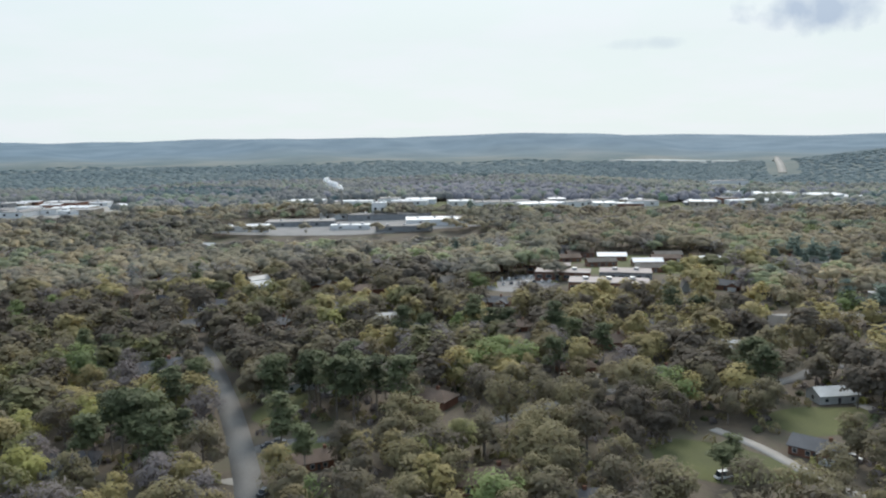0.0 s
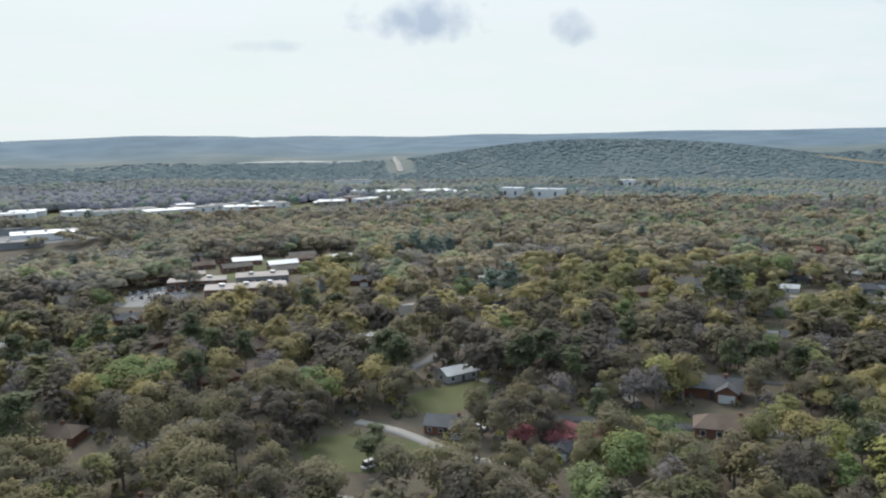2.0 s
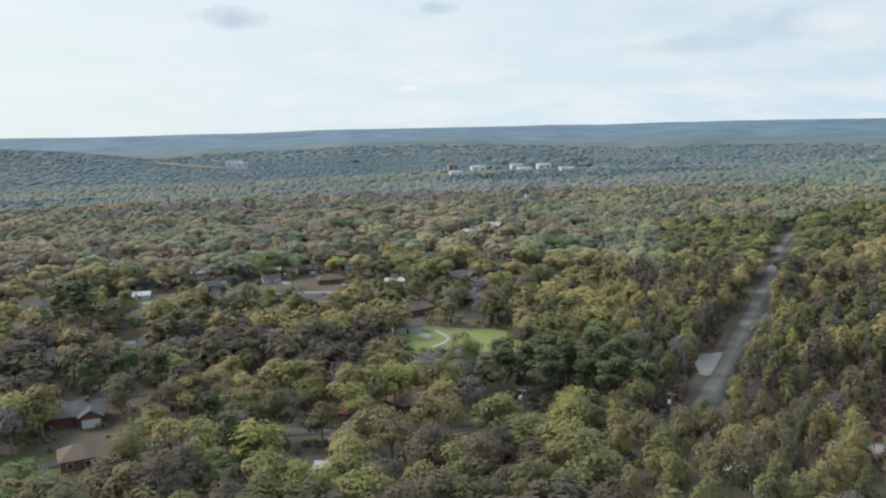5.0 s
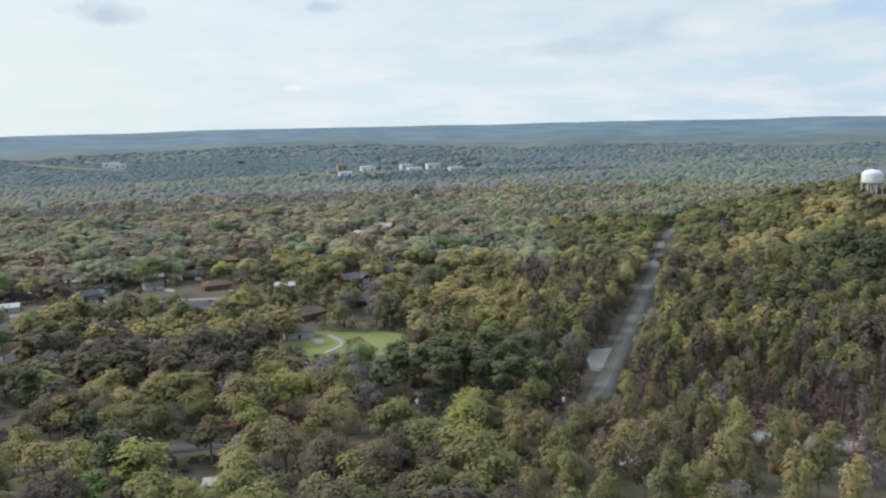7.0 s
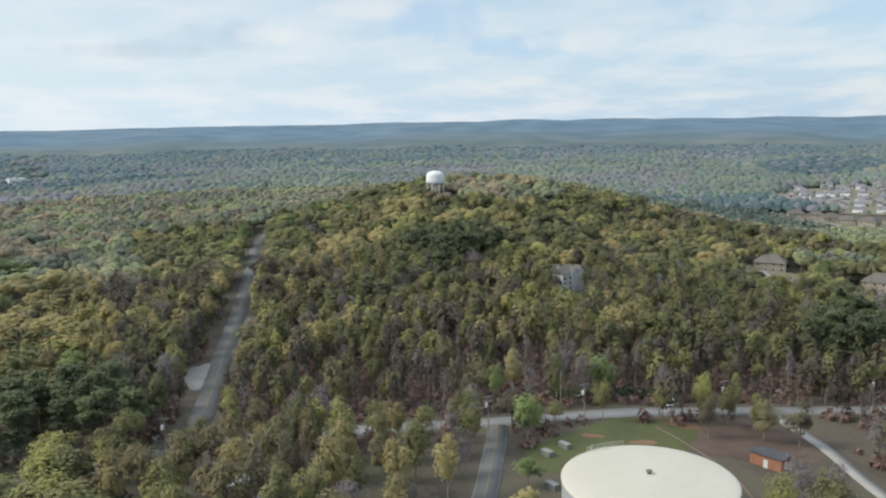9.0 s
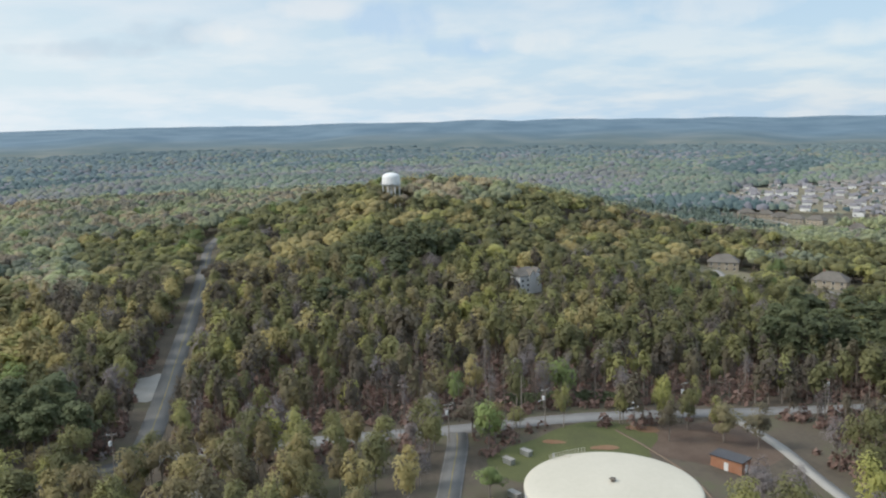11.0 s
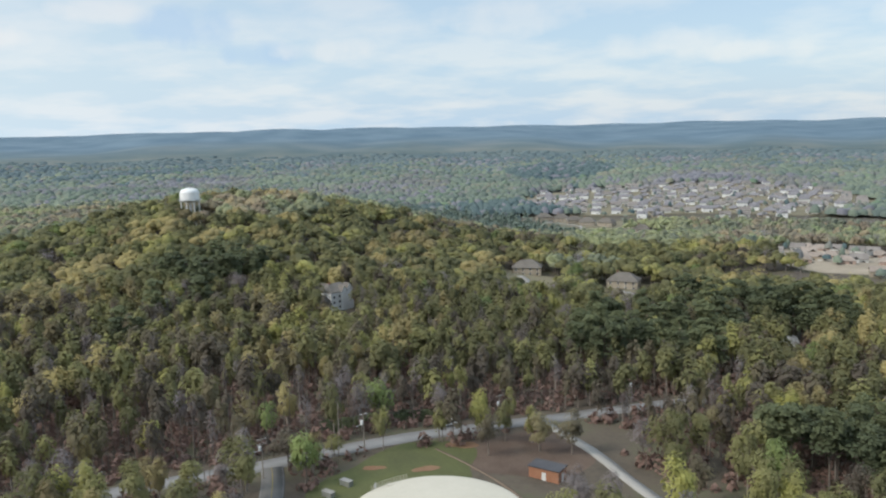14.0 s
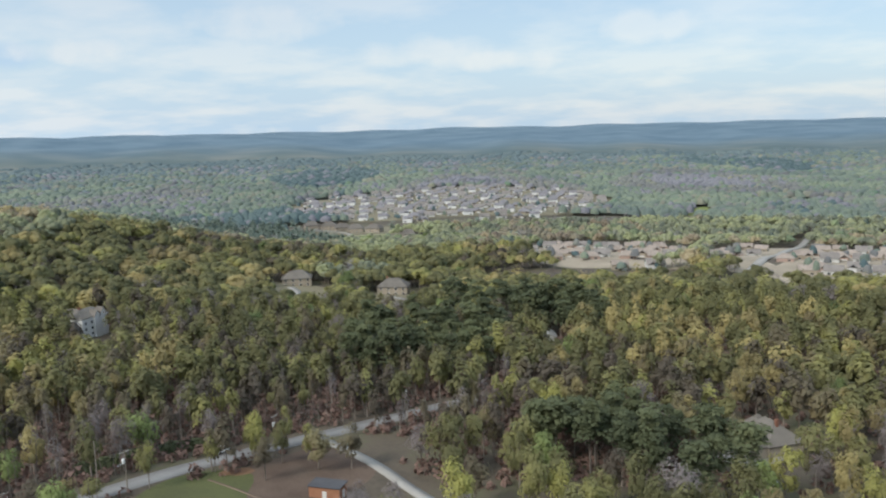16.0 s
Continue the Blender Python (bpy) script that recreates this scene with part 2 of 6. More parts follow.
LEAF = {
    "budding": material("budding_leaves", (0.119, 0.100, 0.078), (0.246, 0.214, 0.116), 0.03, 0.8, 0, 12, island=0.06, tint=1.0, obj=1.0, mid=(0.174, 0.151, 0.096), through_light=0.42),
    "oak": material("spring_leaves", (0.140, 0.138, 0.065), (0.360, 0.350, 0.116), 0.03, 0.75, 0, 12, island=0.06, tint=1.0, obj=1.0, mid=(0.242, 0.233, 0.101), through_light=0.42),
    "green": material("fresh_green_leaves", (0.127, 0.164, 0.065), (0.223, 0.270, 0.095), 0.03, 0.75, 0, 12, island=0.06, tint=1.0, obj=0.6, through_light=0.3),
    "golden": material("golden_catkins", (0.212, 0.176, 0.099), (0.398, 0.337, 0.151), 0.03, 0.8, 0, 12, island=0.06, tint=1.0, obj=1.0, mid=(0.297, 0.250, 0.120), through_light=0.42),
    "pine": material("pine_needles", (0.068, 0.081, 0.043), (0.138, 0.154, 0.076), 0.04, 0.8, 0, 12, island=0.06, tint=1.0, obj=0.6, through_light=0.32),
    "bare": material("bare_twigs", (0.136, 0.117, 0.112), (0.239, 0.210, 0.206), 0.04, 0.9, 0, 12, island=0.06, tint=1.0, obj=0.6, through_light=0.25),
}
# paler, greyer copies of the leaf colours above, with distance haze painted in
HAZED_LEAF = {
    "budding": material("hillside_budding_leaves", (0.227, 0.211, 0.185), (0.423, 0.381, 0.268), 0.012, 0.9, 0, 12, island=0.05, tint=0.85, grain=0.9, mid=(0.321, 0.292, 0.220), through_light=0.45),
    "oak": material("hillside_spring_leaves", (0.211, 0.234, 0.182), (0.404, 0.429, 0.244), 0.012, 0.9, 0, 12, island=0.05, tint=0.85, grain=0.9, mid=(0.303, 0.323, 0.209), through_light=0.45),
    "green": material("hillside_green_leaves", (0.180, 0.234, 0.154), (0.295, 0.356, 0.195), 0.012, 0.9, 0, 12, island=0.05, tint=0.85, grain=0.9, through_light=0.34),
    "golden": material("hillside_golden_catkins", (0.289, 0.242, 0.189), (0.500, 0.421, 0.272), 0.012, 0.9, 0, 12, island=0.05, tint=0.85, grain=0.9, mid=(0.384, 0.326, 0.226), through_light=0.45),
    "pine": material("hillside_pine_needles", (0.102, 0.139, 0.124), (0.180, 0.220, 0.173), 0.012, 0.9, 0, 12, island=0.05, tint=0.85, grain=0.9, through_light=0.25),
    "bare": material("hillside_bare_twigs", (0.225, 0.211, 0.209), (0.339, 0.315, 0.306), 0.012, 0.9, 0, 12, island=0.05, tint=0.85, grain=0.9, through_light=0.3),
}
# the same kinds once more, greyed and blued: haze put into the colours
FAR_HAZED_LEAF = {
    "budding": material("far_hazed_budding_leaves", (0.095, 0.099, 0.104), (0.156, 0.162, 0.143), 0.006, 0.9, 0, 9, tint=0.45, grain=0.45, mid=(0.127, 0.130, 0.128)),
    "oak": material("far_hazed_spring_leaves", (0.086, 0.111, 0.102), (0.156, 0.185, 0.131), 0.006, 0.9, 0, 9, tint=0.45, grain=0.45, mid=(0.116, 0.144, 0.114)),
    "green": material("far_hazed_green_leaves", (0.080, 0.125, 0.090), (0.127, 0.176, 0.110), 0.006, 0.9, 0, 9, tint=0.45, grain=0.45),
    "golden": material("far_hazed_golden_catkins", (0.116, 0.120, 0.110), (0.181, 0.182, 0.134), 0.006, 0.9, 0, 9, tint=0.45, grain=0.45),
    "pine": material("far_hazed_pine_needles", (0.045, 0.074, 0.083), (0.078, 0.110, 0.108), 0.006, 0.9, 0, 9, tint=0.45, grain=0.45),
    "bare": material("far_hazed_bare_twigs", (0.116, 0.117, 0.136), (0.171, 0.170, 0.187), 0.006, 0.9, 0, 9, tint=0.45, grain=0.45),
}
# foliage with the blue of distance haze mixed into its base colour
M_FAR_HAZED = material("far_woods", (0.070, 0.102, 0.116), (0.112, 0.144, 0.146), 0.004, 0.95, 0, 8, tint=0.35)

# ---------------------------------------------------------------- lie of the land
# terrain begin
KNOTS = (0, 450, 620, 710, 850, 1150, 1600, 2100, 2600, 3300, 4000, 4600, 5000)
SECTORS = (
    (-60, (0, -3, -16, -20, -12, -7, -14, -6, -20, 0, 34, 62, 60)),
    (0, (0, -3, -15, -20, -11, -7, -14, -6, -20, 0, 36, 64, 62)),
    (10, (0, 0, -3, -10, -16, -7, -14, -6, -20, 0, 36, 66, 62)),
    (26, (0, 0, -6, -12, -14, -12, -24, -22, -24, -6, 22, 50, 52)),
    (44, (0, 0, -6, -10, -12, -16, -26, -26, -24, -6, 24, 52, 54)),
    (70, (0, 0, 0, -3, -6, -12, -18, -16, -8, 10, 34, 62, 62)),
    (98, (0, 0, 2, 3, 2, -6, -22, -24, -14, 10, 40, 66, 64)),
    (112, (0, 0, -1, -4, -10, -22, -34, -34, -26, 4, 38, 66, 64)),
    (128, (0, -6, -13, -24, -38, -36, -32, -32, -26, -6, 30, 62, 60)),
    (165, (0, -6, -13, -24, -38, -36, -32, -32, -26, -8, 28, 60, 60)),
    (230, (0, 0, 0, -2, -5, -10, -10, -10, 0, 10, 34, 60, 60)),
)


def land(x, y):
    """Height of the ground; x, y may be arrays."""
    x, y = np.asarray(x, float), np.asarray(y, float)
    r, b = np.hypot(x, y), np.degrees(np.arctan2(x, y))
    b = np.where(b < -60, b + 360, b)
    bs = np.array([s[0] for s in SECTORS] + [300.0])
    table = np.array([s[1] for s in SECTORS] + [SECTORS[0][1]], float)
    i = np.clip(np.searchsorted(bs, b) - 1, 0, len(bs) - 2)
    w = np.clip((b - bs[i]) / (bs[i + 1] - bs[i]), 0, 1)
    w = w * w * (3 - 2 * w)
    k = np.clip(np.searchsorted(KNOTS, r, side="right") - 1, 0, len(KNOTS) - 2)
    kn = np.array(KNOTS, float)
    u = np.clip((r - kn[k]) / (kn[k + 1] - kn[k]), 0, 1)
    u = u * u * (3 - 2 * u) * 0.5 + u * 0.5
    za = table[i, k] * (1 - u) + table[i, k + 1] * u
    zb = table[i + 1, k] * (1 - u) + table[i + 1, k + 1] * u
    z = za * (1 - w) + zb * w
    for hb, hr, across, along, up in ((105, 570, 100, 130, 22), (113, 670, 140, 130, 18), (139, 525, 170, 115, -9), (33, 2000, 420, 230, 66), (46, 2050, 330, 220, 40), (-3, 1850, 420, 200, 20), (-22, 1900, 330, 220, 16), (62, 3000, 600, 300, 22), (118, 3300, 800, 300, 16), (1, 3900, 1150, 380, 46), (14, 3850, 300, 300, 8), (114, 3950, 800, 380, 40)):
        hx, hy = hr * np.sin(np.radians(hb)), hr * np.cos(np.radians(hb))
        ux, uy = np.sin(np.radians(hb)), np.cos(np.radians(hb))
        dr, dt = (x - hx) * ux + (y - hy) * uy, (x - hx) * uy - (y - hy) * ux
        z = z + up * np.exp(-(dr / along) ** 2 - (dt / across) ** 2)
    rough = np.clip((r - 350) / 1500, 0, 1)
    z = z + rough * (4.0 * np.sin(x / 190 + 1.3) * np.cos(y / 230) + 3.0 * np.sin(x / 83 + y / 121))
    far = np.clip((r - 2200) / 1200, 0, 1) * np.clip((4700 - r) / 600, 0.25, 1)
    return z + far * (7 * np.sin(b / 3.1 + r / 700) + 3 * np.sin(b / 1.3 + 1.0 + r / 1100))
# terrain end


def mesh_of(name, verts, faces, mats, smooth=False, tint=None):
    """A mesh from arrays of corners and triangles or quads."""
    me = bpy.data.meshes.new(name)
    v, f = np.asarray(verts, np.float32), np.asarray(faces, np.int32)
    n, k = f.shape
    me.vertices.add(len(v))
    me.vertices.foreach_set("co", v.ravel())
    me.loops.add(n * k)
    me.loops.foreach_set("vertex_index", f.ravel())
    me.polygons.add(n)
    me.polygons.foreach_set("loop_start", np.arange(0, n * k, k, dtype=np.int32))
    me.polygons.foreach_set("loop_total", np.full(n, k, np.int32))
    for m in mats:
        me.materials.append(m)
    me.update(calc_edges=True)
    if smooth:
        me.polygons.foreach_set("use_smooth", np.ones(n, bool))
    if tint is not None:
        at = me.attributes.new("tint", "FLOAT", "POINT")
        at.data.foreach_set("value", np.broadcast_to(np.asarray(tint, np.float32), (len(v),)).copy())
    return me


def part(name, bm, mat, parent, label=""):
    """Links a bmesh as one mesh object under a thing or a part."""
    me = bpy.data.meshes.new(name)
    bm.to_mesh(me)
    bm.free()
    me.materials.append(mat)
    ob = new(name, me)
    ob.parent = parent
    return tagged(ob, label)


# the ground: one sheet to the horizon, rings closer together near the middle
RINGS = np.concatenate([[0.0], np.geomspace(60, 4950, 110)])
SPOKES = 420
ang = np.linspace(0, 2 * np.pi, SPOKES, endpoint=False)
gx, gy = RINGS[:, None] * np.sin(ang), RINGS[:, None] * np.cos(ang)
gv = np.stack([gx, gy, land(gx, gy)], -1).reshape(-1, 3)
ri, si = np.meshgrid(np.arange(len(RINGS) - 1), np.arange(SPOKES), indexing="ij")
sn = (si + 1) % SPOKES
gf = np.stack([ri * SPOKES + si, (ri + 1) * SPOKES + si, (ri + 1) * SPOKES + sn, ri * SPOKES + sn], -1).reshape(-1, 4)[:, ::-1]
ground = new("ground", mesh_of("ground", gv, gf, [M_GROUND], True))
tagged(ground, "brown leaf litter and thin grass over gently rolling land, haze painted into its far colour", "ground", kind="structure")


# ---------------------------------------------------------------- roads
def resample(points, step):
    p = np.array(points, float)
    # rounded bends: corner cutting, twice
    for _ in range(2):
        q = [p[0]]
        for a, b in zip(p[:-1], p[1:]):
            q += [a * 0.75 + b * 0.25, a * 0.25 + b * 0.75]
        p = np.array(q + [p[-1]])
    d = np.concatenate([[0], np.cumsum(np.hypot(*np.diff(p, axis=0).T))])
    s = np.linspace(0, d[-1], max(2, int(d[-1] / step) + 1))
    return np.stack([np.interp(s, d, p[:, 0]), np.interp(s, d, p[:, 1])], 1)


ROAD_LINES = []


def ribbon(name, points, width, mat, label, lift=0.12, clear=3.0, category="road", offset=0.0, thick=0.35):
    """A road, drive or painted line: a slab that follows the ground."""
    c = resample(points, 5.0)
    t = np.gradient(c, axis=0)
    t /= np.linalg.norm(t, axis=1)[:, None]
    nrm = np.stack([-t[:, 1], t[:, 0]], 1)
    if clear is not None:
        ROAD_LINES.append((c, width / 2 + clear))
    rng = np.random.RandomState(len(c))
    wob = width * 0.02
    left, right = c + nrm * (offset + width / 2 + rng.uniform(-wob, wob, (len(c), 1))), c + nrm * (offset - width / 2 + rng.uniform(-wob, wob, (len(c), 1)))
    n = len(c)
    rr = np.hypot(*c.T)
    up = lift + np.clip((rr - 400) / 500, 0, 1) * 0.5
    zc = land(c[:, 0], c[:, 1])
    cols = [(left, zc + up - thick), (left, zc + up), (right, zc + up), (right, zc + up - thick)]
    v = np.concatenate([np.column_stack([xy, z]) for xy, z in cols])
    f = []
    for i in range(n - 1):
        for k in range(3):
            a, b = k * n + i, (k + 1) * n + i
            f.append((a, a + 1, b + 1, b))
    ob = new(name, mesh_of(name, v, f, [mat]))
    me = ob.data
    bm = bmesh.new()
    bm.from_mesh(me)
    bmesh.ops.recalc_face_normals(bm, faces=bm.faces)
    bm.to_mesh(me)
    bm.free()
    return tagged(ob, label, category, kind="structure")


HIGHWAY = [(214, 18), (240, 14.5), (268, 11), (312, 6.5), (360, 1), (424, -6), (492, -13), (540, -17), (570, -24), (610, -38)]
CROSS = [(120, 190), (158, 158), (176, 140), (192, 107), (206, 78), (217, 44), (224, 12), (219, -37), (214, -62), (212, -82), (209, -116), (206, -140), (200, -165), (190, -200)]
ribbon("road", HIGHWAY, 6.8, M_HIGHWAY, "straight two-lane grey asphalt road cut through the woods", 0.14, 4.0)
ribbon("road_marking", HIGHWAY, 0.16, M_PAINT_Y, "faded yellow centre line of the straight road", 0.155, None, "road marking", thick=0.02)
ribbon("road", CROSS[6:], 6.4, M_ROAD, "pale worn road crossing in front of the woods", 0.12, 2.5)
ribbon("road", CROSS[:7], 6.0, M_ASPHALT, "grey worn road passing the gardens", 0.12, 2.5)
ribbon("road", [(212, -63), (203, -60), (190, -54), (176, -48), (160, -40), (120, -30)], 5.6, M_HIGHWAY, "grey asphalt lane running down beside the grass", 0.13, 3.0)
LANE = [(212, -63), (203, -60), (190, -54), (176, -48), (160, -40), (120, -30)]
ribbon("road_marking", LANE, 0.14, M_PAINT_Y, "faded yellow centre line of the lane", 0.145, None, "road marking", thick=0.02)
for side in (-1, 1):
    ribbon("road_marking", LANE, 0.14, M_ROAD, "worn white edge line of the lane", 0.145, None, "road marking", side * 2.55, thick=0.02)
ribbon("footpath", [(200, -104), (188, -106), (175, -107), (164, -106), (150, -101)], 0.8, M_DIRT, "narrow trodden dirt path beside the tank", 0.10, None, "path", thick=0.1)
ribbon("driveway", [(205, -143), (192, -142), (177, -140), (155, -133), (120, -126)], 3.4, M_CONCRETE, "narrow pale concrete driveway between trees", 0.13, 3.6)
ribbon("road", [(-36, 140), (-44, 173), (-54, 205), (-68, 245), (-88, 296), (-98, 315)], 6.8, M_HIGHWAY, "grey residential street between lawns and trees", 0.12, 2.6)
ribbon("road", [(-53, 203), (-41, 211), (-23, 213), (-5, 214), (30, 232), (46, 246), (71, 246), (107, 250), (128, 270), (165, 300)], 5.0, M_HIGHWAY, "grey residential side street curving between houses", 0.11, 4.5)
ribbon("driveway", [(72, 212), (80, 199), (84, 184), (88, 172), (100, 160)], 3.6, M_CONCRETE, "pale concrete driveway across a lawn", 0.13, 2.5)

# ---------------------------------------------------------------- open ground
CLEAR = []  # x, y, radius kept free of trees


def patch(name, x, y, rx, ry, turn, mat, label, category="ground", lift=0.05, clear=True, n=28):
    """A lawn, yard or bare area with an uneven outline, laid on the ground."""
    rng = np.random.RandomState(int(abs(x * 7 + y * 13)) % 9999)
    ph = rng.uniform(0, 6.28, 4)
    a = np.linspace(0, 2 * np.pi, n, endpoint=False)
    k = 1 + 0.10 * np.sin(2 * a + ph[0]) + 0.08 * np.sin(3 * a + ph[1]) + 0.05 * np.sin(5 * a + ph[2])
    ct, st = math.cos(radians(turn)), math.sin(radians(turn))
    v, f = [(x, y)], []
    for ring in (0.34, 0.67, 1.0):
        for aa, kk in zip(a, k):
            px, py = rx * kk * ring * math.cos(aa), ry * kk * ring * math.sin(aa)
            v.append((x + px * ct - py * st, y + px * st + py * ct))
    v = np.array(v)
    z = land(v[:, 0], v[:, 1]) + lift
    q = []
    for i in range(n):
        j = (i + 1) % n
        q.append((0, 0, 1 + i, 1 + j))
        for r in range(2):
            q.append((1 + r * n + i, 1 + (r + 1) * n + i, 1 + (r + 1) * n + j, 1 + r * n + j))
    me = bpy.data.meshes.new(name)
    me.from_pydata(np.column_stack([v, z]).tolist(), [], [tuple(dict.fromkeys(p)) for p in q])
    me.materials.append(mat)
    ob = tagged(new(name, me), label, category, kind="structure")
    if clear:
        CLEAR.append((x, y, rx * 0.95, ry * 0.95, turn))
    return ob


patch("lawn", 190, -88, 15, 25, 10, M_LAWN, "mown green grass beside the storage tank", "lawn")
patch("bare_yard", 186, -124, 17, 17, 0, M_YARD, "brown bare ground under thin trees", "yard", 0.04)
patch("clay_patch", 199, -112, 4.5, 2.2, 70, M_RED_DIRT, "orange clay patch in the grass", "ground", 0.1, clear=False)
patch("clay_patch", 190, -95, 3.5, 1.6, 80, M_RED_DIRT, "pale orange clay patch in the grass", "ground", 0.1, clear=False)
patch("clay_patch", 197, -84, 2.8, 1.4, 60, M_RED_DIRT, "worn orange clay patch in the grass", "ground", 0.1, clear=False)
CLEAR += [(62, 174, 20, 11, -15), (97, 203, 13, 10, 20)]
CLEAR.append((172, -98, 17, 17, 0))
CLEAR.append((176, -62, 16, 10, 0))
CLEAR.append((162, -52, 12, 9, 0))
CLEAR.append((132, -66, 24, 22, 0))
CLEAR.append((268, 101, 20, 26, 20))
CLEAR.append((176, -118, 16, 12, 0))
patch("gravel_yard", 152, -75, 24, 24, 0, M_YARD, "brown trodden ground round the storage tank", "yard", 0.03)
patch("lawn", 288, 108, 22, 26, 20, M_SPRING_GRASS, "bright green field beside a farmhouse", "lawn", 0.06)
patch("lay_by", 284, 15.2, 15, 5.5, -6, M_CONCRETE, "pale gravel lay-by beside the road", "lay-by", 0.08)
patch("lawn", 66, 190, 17, 13, -20, M_LAWN, "green garden lawn with a driveway", "lawn")
patch("lawn", 104, 218, 17, 11, 30, M_LAWN, "green lawn in front of a pale-roofed house", "lawn")
patch("lawn", -50, 238, 13, 7, 70, M_LAWN, "green verge beside the street", "lawn", 0.05)
patch("lawn", -36, 205, 11, 6, 20, M_LAWN, "green corner lawn by the street", "lawn", 0.05)
patch("lawn", 140, 172, 26, 12, -40, M_LAWN, "thin green gardens between houses", "lawn", 0.045)
patch("lawn", 178, 150, 18, 10, -40, M_DIRT, "bare brown garden in front of houses", "yard", 0.045)
patch("car_park", 44, 444, 17, 30, -12, M_ROAD, "wide pale car park of a school", "car park", 0.1)
patch("lawn", 120, 500, 62, 48, 10, M_LAWN, "grass between school buildings", "lawn", 0.07)
patch("factory_yard", -105, 835, 140, 52, 2, M_ROAD, "pale concrete yard of a factory", "yard", 0.5)
patch("lawn", 4, 950, 60, 26, 0, M_LAWN, "green grass behind the factory", "lawn", 0.5)
patch("town_ground", -500, 1000, 130, 110, 30, M_CONCRETE, "pale paved town centre", "ground", 0.6)
patch("town_ground", 100, 1025, 330, 40, -4, M_LAWN, "grassy strip of the town along the railway", "ground", 0.6)
patch("town_ground", 500, 1130, 130, 45, -18, M_LAWN, "bright green verges round the shops", "ground", 0.6)
patch("lawn", 700, -590, 40, 30, 0, M_LAWN, "pale green slope below hilltop houses", "lawn", 0.4)
patch("lawn", 722, -628, 84, 44, 46, M_FIELD, "pale bare slope round hilltop houses", "yard", 0.35)
patch("yard", 412, -304, 32, 20, -36, M_FIELD, "pale yard round a house in the woods", "yard", 0.2)
patch("yard", 352, -330, 36, 22, -43, M_FIELD, "pale grass round a hip-roofed house", "yard", 0.2)
patch("patio", 104, -207, 13, 9, 20, M_CONCRETE, "pale stone terrace round a large house", "patio", 0.12)
patch("estate_ground", 360, -585, 78, 118, 32, M_SAND, "gardens and drives of the near estate", "yard", 0.3)
patch("estate_ground", 222, -640, 82, 140, 20, M_SAND, "bare ground and drives of the near estate", "yard", 0.28)
patch("estate_ground", 850, -955, 262, 262, 42, M_FIELD, "gardens and drives of the far estate", "yard", 0.8)
patch("meadow", 470, -1010, 16, 64, 24, M_SPRING_GRASS, "green field behind the estate", "lawn", 0.8)
ribbon("highway", [(700, 1690), (744, 1813), (850, 2120), (1000, 2440), (1148, 2828)], 16, M_CONCRETE, "pale distant highway between wooded hills", 1.2, 26)
patch("river", 780, 2720, 240, 34, -20, M_WATER, "pale river reach in the far valley", "water", 1.5)
patch("river", 925, 2572, 150, 26, -20, M_WATER, "pale river reach in the far valley", "water", 1.5)
patch("meadow", 1572, 1187, 30, 110, 36, M_FIELD, "pale open field far beyond the suburb", "field", 1.2)
patch("meadow", 446, -925, 12, 50, 25, M_FIELD, "sandy bare strip beside the estate", "field", 1.0)
patch("meadow", 405, -1172, 60, 34, 15, M_FIELD, "pale brown field below the estate", "field", 0.8)
patch("meadow", 250, -1500, 90, 60, 10, M_FIELD, "pale brown field in the valley", "field", 1.2)
patch("meadow", 1300, -640, 90, 50, 60, M_FIELD, "tan clearing behind the hill", "field", 1.0)
ribbon("road", [(205, -440), (226, -535), (250, -660), (286, -843)], 7.0, M_CONCRETE, "pale straight road through the estate", 0.5, 4.0)
ribbon("road", [(130, 275), (175, 215), (205, 175), (225, 150), (262, 110), (262, 80)], 5.0, M_ASPHALT, "grey lane between gardens and houses", 0.12, 2.0)
ribbon("driveway", [(300, 120), (290, 108), (276, 112)], 2.4, M_CONCRETE, "pale gravel drive across the field", 0.16, None)
ribbon("driveway", [(262, 122), (264, 108), (266, 92)], 2.6, M_CONCRETE, "pale lane at the edge of the field", 0.16, 1.5)
ribbon("road", [(180, 300), (215, 262), (250, 230), (275, 195), (300, 160)], 5.0, M_ROAD, "pale residential street seen between trees", 0.12, 2.5)

ribbon("road", [(222, 236), (236, 221), (246, 210), (250, 194)], 5.0, M_CONCRETE, "pale concrete street between houses", 0.14, 5.0)
ribbon("road", [(300, 285), (330, 250), (352, 215), (362, 180)], 5.0, M_ROAD, "pale street through a close of houses", 0.16, 5.0)
ribbon("driveway", [(424, -306), (408, -300), (398, -290), (402, -276)], 4.0, M_CONCRETE, "pale concrete drive below a house in the woods", 0.35, None)
ribbon("driveway", [(362, -330), (346, -326), (334, -332), (320, -350)], 4.0, M_CONCRETE, "pale concrete drive curving past a house", 0.35, None)
ribbon("driveway", [(700, -600), (712, -622), (745, -630), (790, -624)], 5.0, M_CONCRETE, "pale drive between hilltop houses", 0.7, None)
ribbon("road", [(62, 332), (120, 346), (175, 350), (213, 340)], 6.0, M_ROAD, "pale street between garden trees", 0.14, 6.0)
ribbon("road", [(270, 440), (330, 402), (388, 352), (432, 290)], 6.0, M_ROAD, "pale residential street between houses", 0.16, 6.0)
ribbon("road", [(205, 440), (260, 478), (340, 500)], 6.0, M_ROAD, "pale street beyond the school", 0.16, 6.0)
